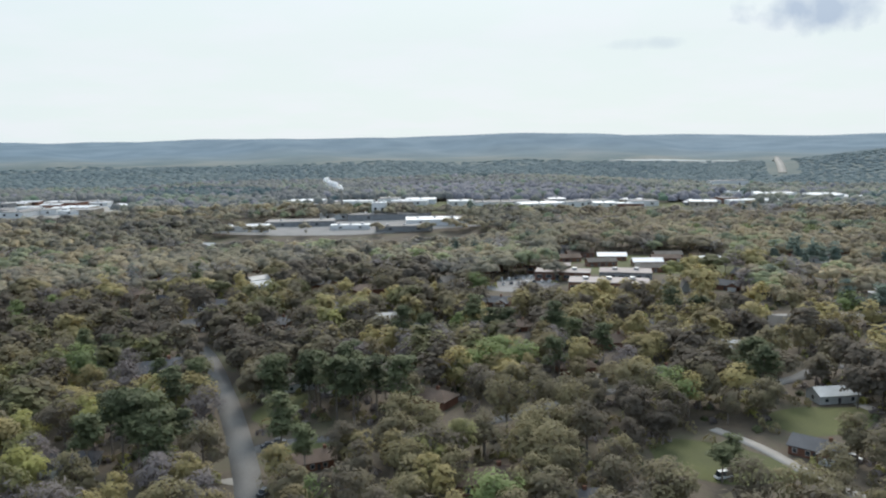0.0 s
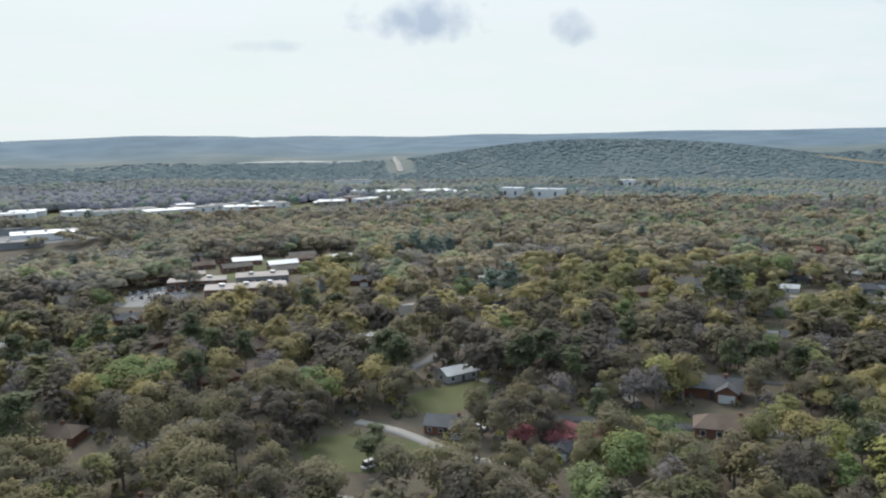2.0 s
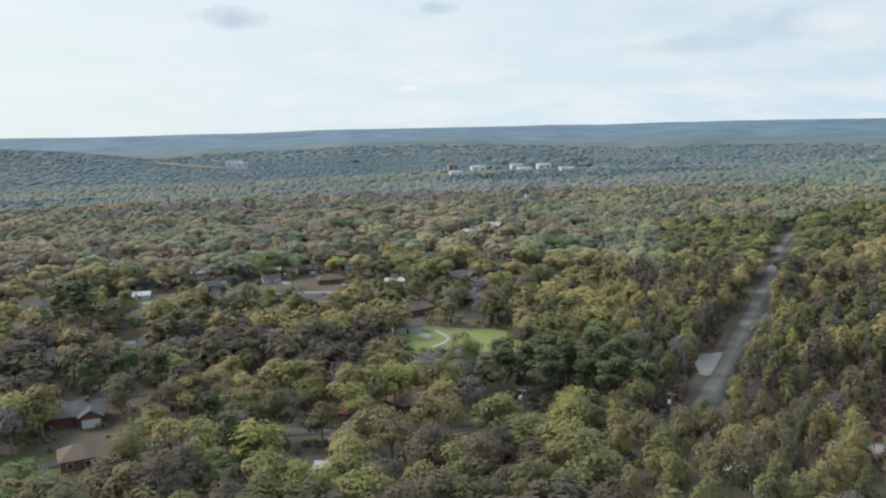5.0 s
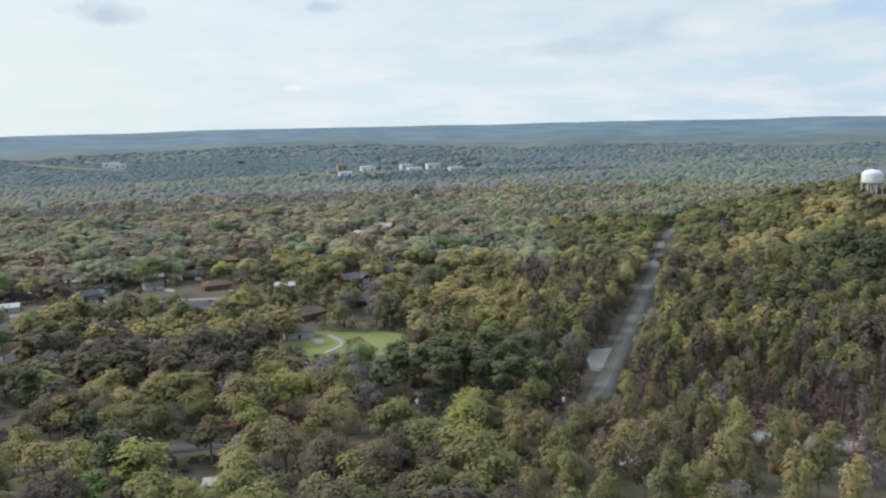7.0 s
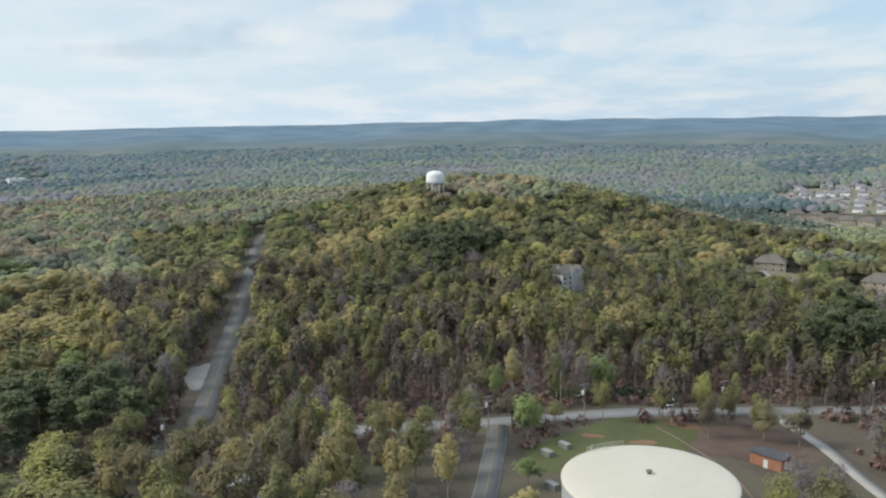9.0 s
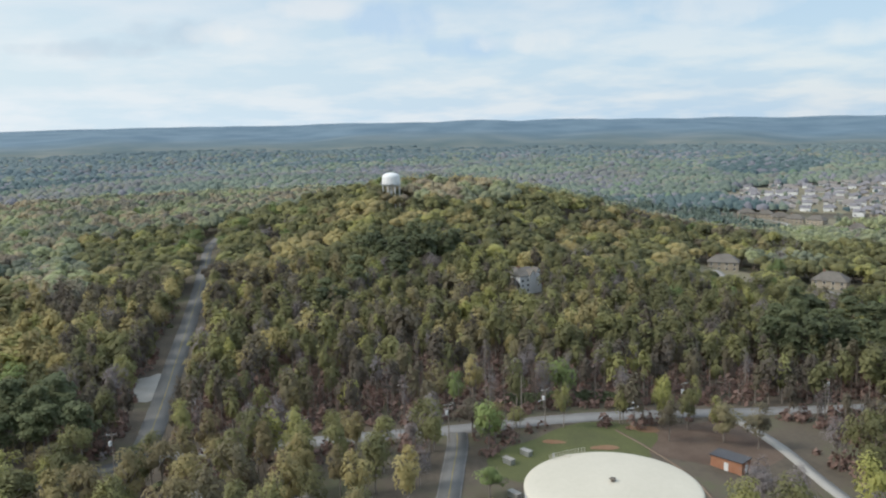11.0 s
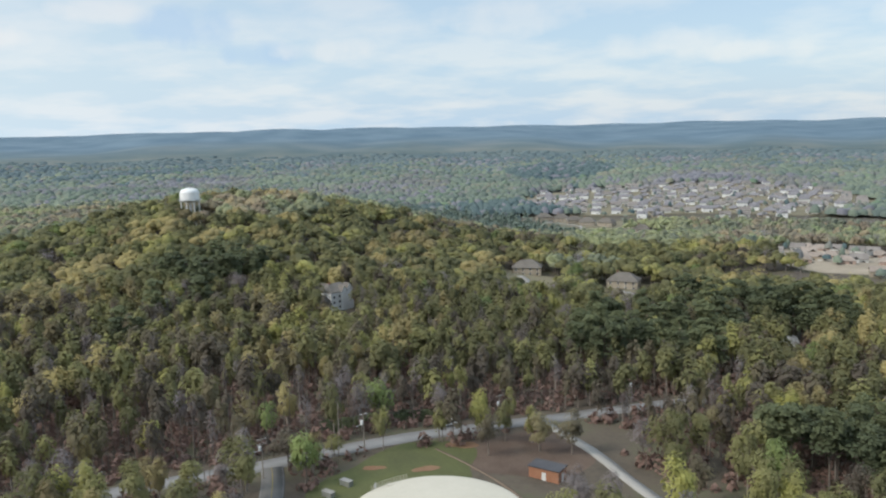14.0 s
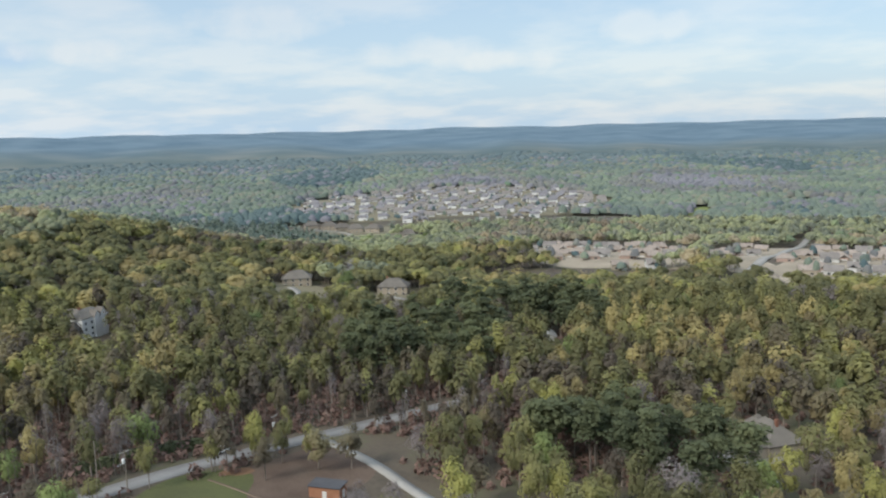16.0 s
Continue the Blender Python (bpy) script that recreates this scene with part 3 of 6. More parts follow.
# ground kept free round buildings: x, y, radius
HOUSES = [
    # x, y, turn, template, scale
    (69, 257, 12, 0, 1.0), (115, 235, 8, 4, 1.0), (92, 193, -42, 0, 0.95), (9, 180, 14, 1, 1.05), (112, 164, -38, 2, 0.85),
    (131, 162, -30, 2, 1.0), (149, 200, -25, 4, 0.66), (155, 156, -42, 1, 1.15), (-33, 194, 25, 1, 0.9), (-94, 194, 8, 2, 1.0),
    (-90, 242, 20, 4, 0.5), (-72, 222, 70, 3, 0.6), (-48, 259, 25, 3, 1.0), (-63, 310, 5, 4, 0.8), (-20, 267, 80, 3, 1.0),
    (18, 283, 15, 0, 0.9), (44, 268, 10, 1, 0.9), (36, 306, -10, 3, 0.9), (-145, 362, 5, 3, 1.0), (-200, 368, 15, 1, 1.0),
    (-132, 372, 0, 0, 0.8), (-39, 488, 10, 3, 1.0), (47, 170, 10, 3, 0.8), (27, 166, 15, 0, 0.9), (-59, 182, 65, 3, 0.6),
    (296, 131, -60, 3, 1.0), (327, 83, -70, 5, 0.9), (200, 114, -60, 5, 0.75), (168, 97, -70, 4, 0.55), (182, 67, -82, 1, 1.3),
    (190, 44, -75, 3, 0.5), (195, 7, -85, 4, 0.6), (247, 214, -40, 0, 0.9), (228, 212, -35, 2, 1.0), (244, 343, -30, 0, 1.0),
    (228, 297, -35, 3, 1.0), (156, 258, -30, 2, 0.9), (333, 346, -40, 1, 1.0), (330, 230, -50, 2, 1.0), (330, 190, -55, 0, 1.0),
    (308, 178, -50, 3, 0.8), (424, 218, -55, 3, 1.0), (380, 210, -50, 1, 1.0), (385, 129, -65, 2, 0.8), (150, 131, -50, 2, 1.0),
    (218, -282, 130, 4, 0.8), (192, -255, 125, 2, 0.7), (251, -378, 40, 3, 0.9), (214, -414, 30, 3, 0.9), (238, -432, 25, 0, 0.9), (423, 226, -50, 0, 1.0), (346, 262, -45, 2, 1.1), (477, 147, -60, 3, 1.0),
]
for i in range(-3, 4):
    for j in (-1, 0, 1, 2):
        hx, hy = 352 - 0.53 * 21 * i + 0.85 * (27 * j + 7 * math.sin(i)), 229 + 0.85 * 21 * i + 0.53 * (27 * j + 7 * math.sin(i))
        if all(math.hypot(hx - q[0], hy - q[1]) > 15 for q in HOUSES) and all(np.hypot(c[:, 0] - hx, c[:, 1] - hy).min() > w + 3 for c, w in ROAD_LINES):
            HOUSES.append((hx, hy, -58 + 15 * math.sin(3 * i + j), (0, 3, 4, 2)[(i * 2 + j) % 4], 0.82))
CLEAR.append((346, 226, 42, 62, 32))
HOUSES = [(q[0], q[1], q[2], q[3], q[4] * 0.88) for q in HOUSES]
for hx, hy, ht, hk, hs in HOUSES:
    CLEAR.append((hx, hy, 8.8 * hs, 7 * hs, ht))
    # trees on the side towards the camera are left out, so the house shows
    d = math.hypot(hx, hy)
    CLEAR.append((hx * (1 - 11 / d), hy * (1 - 11 / d), 4.6 * hs, 4.6 * hs, 0))
for q, (hx, hy, ht, hk, hs) in enumerate(HOUSES):
    ct, st = math.cos(radians(ht)), math.sin(radians(ht))
    if q % 3 != 2:
        patch("driveway", hx + 6 * ct + 8 * st, hy + 6 * st - 8 * ct, 2.2, 5.5, ht + 8, M_CONCRETE, "pale concrete drive beside a house", "driveway", 0.09, False, 12)
rng_h = np.random.RandomState(5)
SUBURB = []
for _ in range(4000):
    hb, hr = rng_h.uniform(-24, 74), rng_h.uniform(235, 760)
    hx, hy = hr * math.sin(radians(hb)), hr * math.cos(radians(hb))
    if all(math.hypot(hx - q[0], hy - q[1]) > 25 for q in HOUSES + SUBURB) and all(((hx - c[0]) ** 2 + (hy - c[1]) ** 2) > (max(c[2], c[3]) + 8) ** 2 for c in CLEAR):
        if all(np.hypot(c[:, 0] - hx, c[:, 1] - hy).min() > w + 8 for c, w in ROAD_LINES) and rng_h.uniform() < (0.35 if hb < 22 else 0.9):
            SUBURB.append((hx, hy, -hb + rng_h.uniform(-40, 40), int(rng_h.choice(6, p=(0.27, 0.20, 0.15, 0.24, 0.12, 0.02))), rng_h.uniform(0.85, 1.1)))
    if len(SUBURB) >= 165:
        break
for hx, hy, ht, hk, hs in SUBURB:
    CLEAR.append((hx, hy, 8.0, 6.0, ht))
    d = math.hypot(hx, hy)
    deep = 11 if d < 340 else 19
    CLEAR.append((hx * (1 - (deep + 3) / d), hy * (1 - (deep + 3) / d), deep, 6.0, math.degrees(math.atan2(hy, hx))))
CLEAR += [(-85, 745, 150, 42, 5), (34, 410, 17, 26, -10), (70, 392, 34, 18, -10), (-440, 880, 110, 60, 40), (100, 975, 320, 36, -4), (460, 1060, 130, 40, -20), (505, 1430, 60, 50, 0), (1300, 2300, 30, 30, 0),
          (300, -455, 75, 44, 32), (165, -495, 62, 40, 20), (670, -760, 250, 62, 42), (330, -140, 16, 9, 20)]
for hx, hy, rad in ((432, -318, 26), (371, -343, 24), (727, -640, 34), (636, -634, 16), (361, -150, 7), (806, 203, 16), (211, -271, 10), (790, -640, 26), (101, -214, 7)):
    d = math.hypot(hx, hy)
    CLEAR.append((hx * (1 - 1.4 * rad / d), hy * (1 - 1.4 * rad / d), rad, rad, 0))
for hx, hy, deep, half in ((432, -318, 54, 18), (371, -343, 54, 18), (727, -640, 60, 36), (790, -640, 60, 26), (640, -634, 40, 18), (361, -150, 13, 8), (101, -214, 15, 10)):
    d = math.hypot(hx, hy)
    CLEAR.append((hx * (1 - deep / d), hy * (1 - deep / d), deep, half, math.degrees(math.atan2(hy, hx))))
FAR_BUILDINGS = ((1730, 417, 30), (1700, 470, 24), (1631, 533, 30), (1660, 600, 20), (1729, 1201, 40), (1690, 1150, 26), (590, 915, 44), (560, 960, 30), (871, 1110, 26), (910, 1090, 20), (1500, 560, 22), (1450, 600, 22), (1580, 420, 26), (1400, 500, 24), (1340, 420, 20), (1550, 330, 28))
for hx, hy, hw in FAR_BUILDINGS:
    d = math.hypot(hx, hy)
    CLEAR.append((hx * (1 - 45 / d), hy * (1 - 45 / d), 60, hw * 0.7, math.degrees(math.atan2(hy, hx))))
CLEAR += [(172, -128, 24, 14, 0), (184, -150, 16, 7, 0), (361, -150, 11, 10, 0), (101, -214, 12, 10, 0), (80, 410, 45, 30, 0), (100, 470, 40, 40, 0), (536, -135, 7.5, 7.5, 0), (174, -118, 7, 6, 0)]

# ---------------------------------------------------------------- trees
def leaf_sprays(rng, pos, nrm, size, slim=1.0):
    """Irregular three-cornered sprays of leaves at pos, facing nrm."""
    n = len(pos)
    t = rng.normal(size=(n, 3))
    t -= (t * nrm).sum(1)[:, None] * nrm
    t /= np.linalg.norm(t, axis=1)[:, None] + 1e-6
    b = np.cross(nrm, t)
    s = size * rng.uniform(0.6, 1.4, (n, 1))
    cs = []
    for u, w in ((-1.0, -0.75), (1.0, -0.75), (0.0, 1.15)):
        cs.append(pos + t * s * (u + rng.uniform(-0.4, 0.4, (n, 1))) + b * s * slim * (w + rng.uniform(-0.4, 0.4, (n, 1))))
    v = np.stack(cs, 1).reshape(-1, 3)
    return v, np.arange(3 * n).reshape(n, 3)


def unit(a):
    return a / (np.linalg.norm(a, axis=1)[:, None] + 1e-9)


def crown(rng, style, n, size, up=0.55):
    """Leaf sprays of one crown; the tree stands at the origin, about 15 m high (a pine 20 m)."""
    if style == "pine":
        h = rng.uniform(18, 22)
        base = h * rng.uniform(0.45, 0.58)
        k = rng.randint(9, 14)
        u = np.sort(rng.uniform(0, 1, k))
        a = rng.uniform(0, 6.283, k)
        off = rng.uniform(0.6, 2.9, k) * (1.1 - 0.7 * u)
        c = np.column_stack([off * np.cos(a), off * np.sin(a), base + (h - base) * u])
        lr = rng.uniform(1.8, 3.0, k) * (1.15 - 0.5 * u)
        i = rng.randint(0, k, n)
        d = unit(rng.normal(size=(n, 3)) + np.array([0, 0, 0.25]))
        pos = c[i] + d * (lr[i] * rng.uniform(0.55, 1.1, n))[:, None] * np.array([1.15, 1.15, 0.6])
        nrm = unit(d * 0.6 + np.array([0, 0, 0.45 + up]) + rng.normal(0, 0.4, (n, 3)))
        return leaf_sprays(rng, pos, nrm, size, 0.7)
    h, r = rng.uniform(13, 16.5), rng.uniform(5.6, 7.4)
    k = rng.randint(13, 20)
    cz = h * 0.60
    c = unit(rng.normal(size=(k, 3))) * rng.uniform(0.35, 0.75, (k, 1)) * np.array([r, r, h * 0.40]) + np.array([0, 0, cz])
    c[0] = (0, 0, cz + h * 0.22)
    lr = r * rng.uniform(0.26, 0.46, k)
    i = rng.randint(0, k, n)
    d = unit(rng.normal(size=(n, 3)) + np.array([0, 0, 0.35]))
    pos = c[i] + d * (lr[i] * rng.uniform(0.6, 1.08, n))[:, None] * np.array([1, 1, 0.8])
    out = unit(pos - np.array([0, 0, cz - 2.0]))
    nrm = unit(out * 0.8 + d * 0.4 + np.array([0, 0, up]) + rng.normal(0, 0.22, (n, 3)))
    return leaf_sprays(rng, pos, nrm, size, 0.16 if style == "bare" else 0.8)


def lobes(rng, style, k, sides):
    """The leaf masses of a far crown: overlapping uneven lobes round the limbs' ends."""
    if style == "pine":
        h, r = rng.uniform(16, 20), 2.6
        cs = [(rng.uniform(-0.6, 0.6), rng.uniform(-0.6, 0.6), h * (0.55 + 0.38 * i / k), r * (1.0 - 0.6 * i / k)) for i in range(k)]
    else:
        h, r = rng.uniform(12.5, 16), rng.uniform(5.4, 6.8)
        cs = [(0.0, 0.0, h * 0.72, r * 0.52)]
        for i in range(k - 1):
            a, q = i * 2.4 + rng.uniform(0, 0.9), r * rng.uniform(0.42, 0.66)
            cs.append((q * math.cos(a), q * math.sin(a), h * rng.uniform(0.56, 0.70), r * rng.uniform(0.38, 0.54)))
    v, f = [], []
    for cx, cy, cz, lr in cs:
        o, ph = len(v), rng.uniform(0, 6.28)
        for rad, up in ((0.95, -0.42), (1.0, 0.0), (0.66, 0.46)):
            for i in range(sides):
                a = ph + 2 * math.pi * i / sides + up
                j = lr * rad * rng.uniform(0.82, 1.18)
                v.append((cx + j * math.cos(a), cy + j * math.sin(a), cz + lr * (up + rng.uniform(-0.14, 0.14))))
        v.append((cx, cy, cz + lr * rng.uniform(0.6, 0.75)))
        for q in range(2):
            for i in range(sides):
                i0, i1, j1, j0 = o + q * sides + i, o + q * sides + (i + 1) % sides, o + (q + 1) * sides + (i + 1) % sides, o + (q + 1) * sides + i
                f += [(i0, i1, j1), (i0, j1, j0)]
        f += [(o + 2 * sides + i, o + 2 * sides + (i + 1) % sides, o + 3 * sides) for i in range(sides)]
    return np.array(v), np.array(f)


def tube(a, b, ra, rb, sides):
    a, b = np.array(a, float), np.array(b, float)
    d = (b - a) / np.linalg.norm(b - a)
    s = np.cross(d, (0.3, 1, 0.2))
    s /= np.linalg.norm(s)
    w = np.cross(d, s)
    an = np.linspace(0, 2 * np.pi, sides, endpoint=False)
    ring = np.cos(an)[:, None] * s + np.sin(an)[:, None] * w
    v = np.concatenate([a + ring * ra, b + ring * rb])
    f = [(i, (i + 1) % sides, sides + (i + 1) % sides, sides + i) for i in range(sides)]
    return v, np.array(f)


def stack(pieces):
    vs, fs, o = [], [], 0
    for v, f in pieces:
        vs.append(v)
        fs.append(f + o)
        o += len(v)
    return np.concatenate(vs), np.concatenate(fs)


def trunk(rng, style):
    if style == "pine":
        top = (rng.uniform(-0.5, 0.5), rng.uniform(-0.5, 0.5), 17)
        out = [tube((0, 0, -0.5), top, 0.26, 0.08, 6)]
        for _ in range(5):
            z, a = rng.uniform(9, 15), rng.uniform(0, 6.28)
            out.append(tube((0, 0, z), (2.2 * math.cos(a), 2.2 * math.sin(a), z + 0.5), 0.07, 0.02, 4))
        return stack(out)
    out = [tube((0, 0, -0.5), (0.2, 0.1, 5.0), 0.34, 0.24, 7), tube((0.2, 0.1, 5.0), (0.0, 0.4, 12.5), 0.24, 0.04, 6)]
    for i in range(8):
        a, z = i * 2.4 + rng.uniform(0, 1), rng.uniform(4.5, 9)
        rr, up = rng.uniform(2.8, 4.8), rng.uniform(2.0, 4.5)
        mid = (rr * 0.5 * math.cos(a), rr * 0.5 * math.sin(a), z + up * 0.65)
        end = (rr * math.cos(a + 0.2), rr * math.sin(a + 0.2), z + up)
        out += [tube((0.1, 0.1, z), mid, 0.14, 0.08, 5), tube(mid, end, 0.08, 0.02, 4)]
    return stack(out)


rng = np.random.RandomState(11)
NEAR = {}  # style: meshes for single trees
for style, count, leaves, size in (("budding", 7, 1300, 0.37), ("oak", 7, 1450, 0.40), ("golden", 6, 1400, 0.39), ("green", 3, 1500, 0.41), ("pine", 6, 1150, 0.50), ("bare", 5, 700, 0.8)):
    NEAR[style] = []
    for i in range(count):
        cv, cf = crown(rng, style, leaves, size)
        tv, tf = trunk(rng, style)
        NEAR[style].append((mesh_of(style + "_crown", cv, cf, [LEAF[style]], tint=0.5), mesh_of(style + "_trunk", tv, tf, [M_BARK])))
NEAR["redbud"] = []
for i in range(2):
    cv, cf = crown(rng, "oak", 1100, 0.38)
    tv, tf = trunk(rng, "oak")
    NEAR["redbud"].append((mesh_of("redbud_crown", cv, cf, [M_BLOSSOM]), mesh_of("redbud_trunk", tv, tf, [M_BARK])))
MID = {}  # style: crowns of the joined woods at three distances
for s in LEAF:
    MID[s] = []
    for n, z, up, k, sides in ((400, 0.78, 0.75, 0, 0), (80, 0.85, 0.95, 6, 6), (22, 1.1, 0.95, 4, 5)):
        level = []
        for i in range(6):
            c = crown(rng, s, n * (2 if k and s == "bare" else 1), z * (1.3 if k and s == "bare" else 1), up)
            level.append(c if s == "bare" or not k else stack([lobes(rng, s, k if s != "pine" else 3, sides), c]))
        MID[s].append(level)

TREE_LABEL = {
    "budding": ("budding_tree", "broad tree with thin olive-brown spring buds"),
    "oak": ("leafy_tree", "broad tree in fresh yellow-green spring leaf"),
    "pine": ("pine_tree", "tall dark green pine with a bare lower trunk"),
    "green": ("green_tree", "round tree in bright fresh green leaf"),
    "golden": ("golden_tree", "broad tree in pale golden-tan spring catkins"),
    "bare": ("bare_tree", "grey-brown tree still without leaves"),
}
TREE_LABEL["redbud"] = ("redbud_tree", "low spreading tree covered in pink-red blossom")
TREE_COUNT = {s: 0 for s in TREE_LABEL}


def single_tree(style, x, y, scale, turn, variant):
    cm, tm = NEAR[style][variant % len(NEAR[style])]
    name, label = TREE_LABEL[style]
    top = tagged(new(name), label, "tree", "trees of the wood and gardens")
    top.matrix_world = pose(x, y, float(land(x, y)), 0, 0, turn) @ Matrix.Diagonal((scale[0], scale[0], scale[1], 1))
    for nm, me in (("trunk", tm), ("crown", cm)):
        o = new(nm, me)
        o.parent = top
    TREE_COUNT[style] += 1


def wave(x, y, s, ph):
    return np.sin(x / s + ph) * np.cos(y / (s * 1.17) + 2 * ph) + 0.6 * np.sin((x + y) / (s * 0.53) + 3 * ph)


def free(x, y):
    ok = np.ones(len(x), bool)
    for cx, cy, rx, ry, turn in CLEAR:
        ct, st = math.cos(radians(turn)), math.sin(radians(turn))
        dx, dy = x - cx, y - cy
        u, v = dx * ct + dy * st, -dx * st + dy * ct
        ok &= (u / rx) ** 2 + (v / ry) ** 2 > 1
    for c, w in ROAD_LINES:
        lo, hi = c.min(0) - w, c.max(0) + w
        near = ok & (x > lo[0]) & (x < hi[0]) & (y > lo[1]) & (y < hi[1])
        idx = np.where(near)[0]
        if len(idx):
            d = np.hypot(x[idx, None] - c[None, :, 0], y[idx, None] - c[None, :, 1]).min(1)
            ok[idx] &= d > w
    return ok


def scatter(r0, r1, cell, b0=-36, b1=167):
    n = int(r1 / cell) + 1
    i, j = np.meshgrid(np.arange(-n, n + 1), np.arange(-n, n + 1))
    x = (i + rng.uniform(-0.46, 0.46, i.shape)).ravel() * cell
    y = (j + rng.uniform(-0.46, 0.46, j.shape)).ravel() * cell
    r, b = np.hypot(x, y), np.degrees(np.arctan2(x, y))
    k = (r >= r0) & (r < r1) & (b > b0) & (b < b1)
    return x[k], y[k], r[k], b[k]


PINE_STANDS = ((-32, 228, 20), (-76, 190, 17), (228, 66, 15), (232, 45, 17), (422, -114, 27), (236, -225, 30), (130, -178, 19), (104, -173, 13), (264, -292, 18), (252, 258, 13), (180, 330, 14), (290, 300, 16), (132, 206, 13), (225, 480, 34), (190, 180, 14), (225, -300, 22), (232, -202, 20), (70, 395, 20))


def styles_at(x, y, b):
    """Which kind of tree grows where: browner over the suburb, greener in the woods."""
    n = len(x)
    green = np.clip((b - 20) / 90, 0, 1)
    pine = np.clip(0.022 + 0.14 * (wave(x, y, 47, 0.7) > 1.0) + 0.12 * (wave(x, y, 120, 2.1) > 1.1), 0, 1)
    bare = 0.13 + 0.13 * (wave(x, y, 60, 1.9) > 0.5)
    oak = 0.13 + 0.40 * green + 0.18 * wave(x, y, 75, 0.2)
    far = np.hypot(x, y) > 750
    stand = wave(x, y, 210, 0.9)
    oak = np.where(far & (stand > 0.4), oak * 0.25, oak)
    bare = np.where(far & (stand > 0.75), bare + 0.42, bare)
    pine = np.where(far & (stand < -0.85), 0.7, pine)
    near = (b < 76) & (np.hypot(x, y) < 340)
    oak, bare, pine = np.where(near, oak * 0.75, oak), np.where(near, bare * 0.7, bare), np.where(near, pine + 0.08, pine)
    deep = (b > 84) & (np.hypot(x, y) > 275) & (np.hypot(x, y) < 470)
    rim = (b > 84) & (np.hypot(x, y) < 270)
    oak, bare = np.where(deep, oak + 0.10, np.where(rim, oak * 0.6, oak)), np.where(deep, bare * 0.6, np.where(rim, bare + 0.12, bare))
    crest = (b > 94) & (b < 120) & (np.hypot(x, y) > 440) & (np.hypot(x, y) < 760)
    pine = np.where(crest, pine * 0.3, pine)
    for cx, cy, rad in PINE_STANDS:
        pine = np.where(np.hypot(x - cx, y - cy) < rad, 0.88, pine)
    gold = np.where(((b > 8) & (b < 82) & (np.hypot(x, y) > 300)) | ((b > 128) & (np.hypot(x, y) > 330) & (np.hypot(x, y) < 480)), 0.46, np.where(near, 0.05, np.where(crest, 0.4, np.where(deep, 0.22, 0.12)))) + 0.12 * wave(x, y, 66, 1.4)
    u = 0.5 * rng.uniform(0, 1, n) + 0.5 * np.clip(0.5 + 0.34 * wave(x, y, 13, 0.4) + 0.2 * wave(x, y, 41, 1.3), 0, 1)
    out = np.full(n, "budding", dtype=object)
    out[u < pine + bare + oak + gold] = "golden"
    out[u < pine + bare + oak] = "oak"
    out[u < pine + bare + 0.025] = "green"
    out[u < pine + bare] = "bare"
    out[u < pine] = "pine"
    return out


# single trees that stand out
for s, tx, ty, w, h, var in (("green", 174, -57, 0.66, 0.52, 1), ("redbud", 113, 170, 1.05, 0.45, 0), ("redbud", 122, 164, 0.8, 0.4, 1), ("redbud", 104, 175, 0.75, 0.4, 1), ("golden", 204, 81, 1.05, 0.95, 1), ("golden", 131, 124, 1.1, 0.9, 2), ("oak", 160, 128, 1.0, 0.9, 4), ("oak", -5, 180, 0.95, 0.85, 3), ("oak", 3, 189, 1.0, 0.9, 1), ("green", 124, 134, 0.9, 0.8, 0), ("oak", 205, 32, 0.8, 1.0, 2), ("oak", 186, 20, 0.85, 0.95, 5), ("oak", 226, 6, 0.7, 0.9, 1), ("pine", 66, 182, 0.8, 0.5, 2), ("pine", 242, 109, 0.62, 0.5, 1), ("pine", 222, 103, 0.55, 0.5, 3), ("pine", 300, 228, 0.6, 0.5, 0), ("pine", 337, 240, 0.75, 0.5, 2), ("pine", 322, 236, 0.6, 0.42, 4), ("oak", 330, 215, 0.6, 0.5, 2), ("green", 352, 236, 0.5, 0.45, 1), ("pine", 362, 222, 0.6, 0.5, 5), ("oak", 376, 244, 0.7, 0.6, 4), ("budding", 340, 268, 0.7, 0.6, 3), ("green", 262, 236, 0.55, 0.6, 0), ("green", 205, 172, 0.9, 0.9, 2), ("green", 262, 60, 0.7, 0.9, 0), ("green", 150, 116, 0.9, 0.75, 1), ("green", 10, 160, 1.0, 0.85, 2), ("oak", 183, 51, 1.2, 0.95, 2), ("oak", 157, 110, 1.25, 1.0, 3), ("pine", 63, 178, 0.9, 0.45, 1), ("oak", 196, -124, 0.5, 0.85, 0), ("oak", 199, -118, 0.48, 0.9, 4),
                             ("oak", 192, -130, 0.5, 0.8, 5), ("oak", 203, -108, 0.45, 0.8, 2), ("budding", 186, -128, 0.8, 0.8, 1), ("oak", 209, -79, 0.5, 0.4, 3), ("budding", 208, -66, 0.9, 0.75, 4), ("budding", 180, -134, 0.75, 0.9, 2), ("budding", 190, -114, 0.6, 0.85, 3), ("oak", 203, -131, 0.5, 0.95, 5), ("oak", 205, -122, 0.45, 0.9, 6)):
    single_tree(s, tx, ty, (w, h), tx * 31 % 360, var)

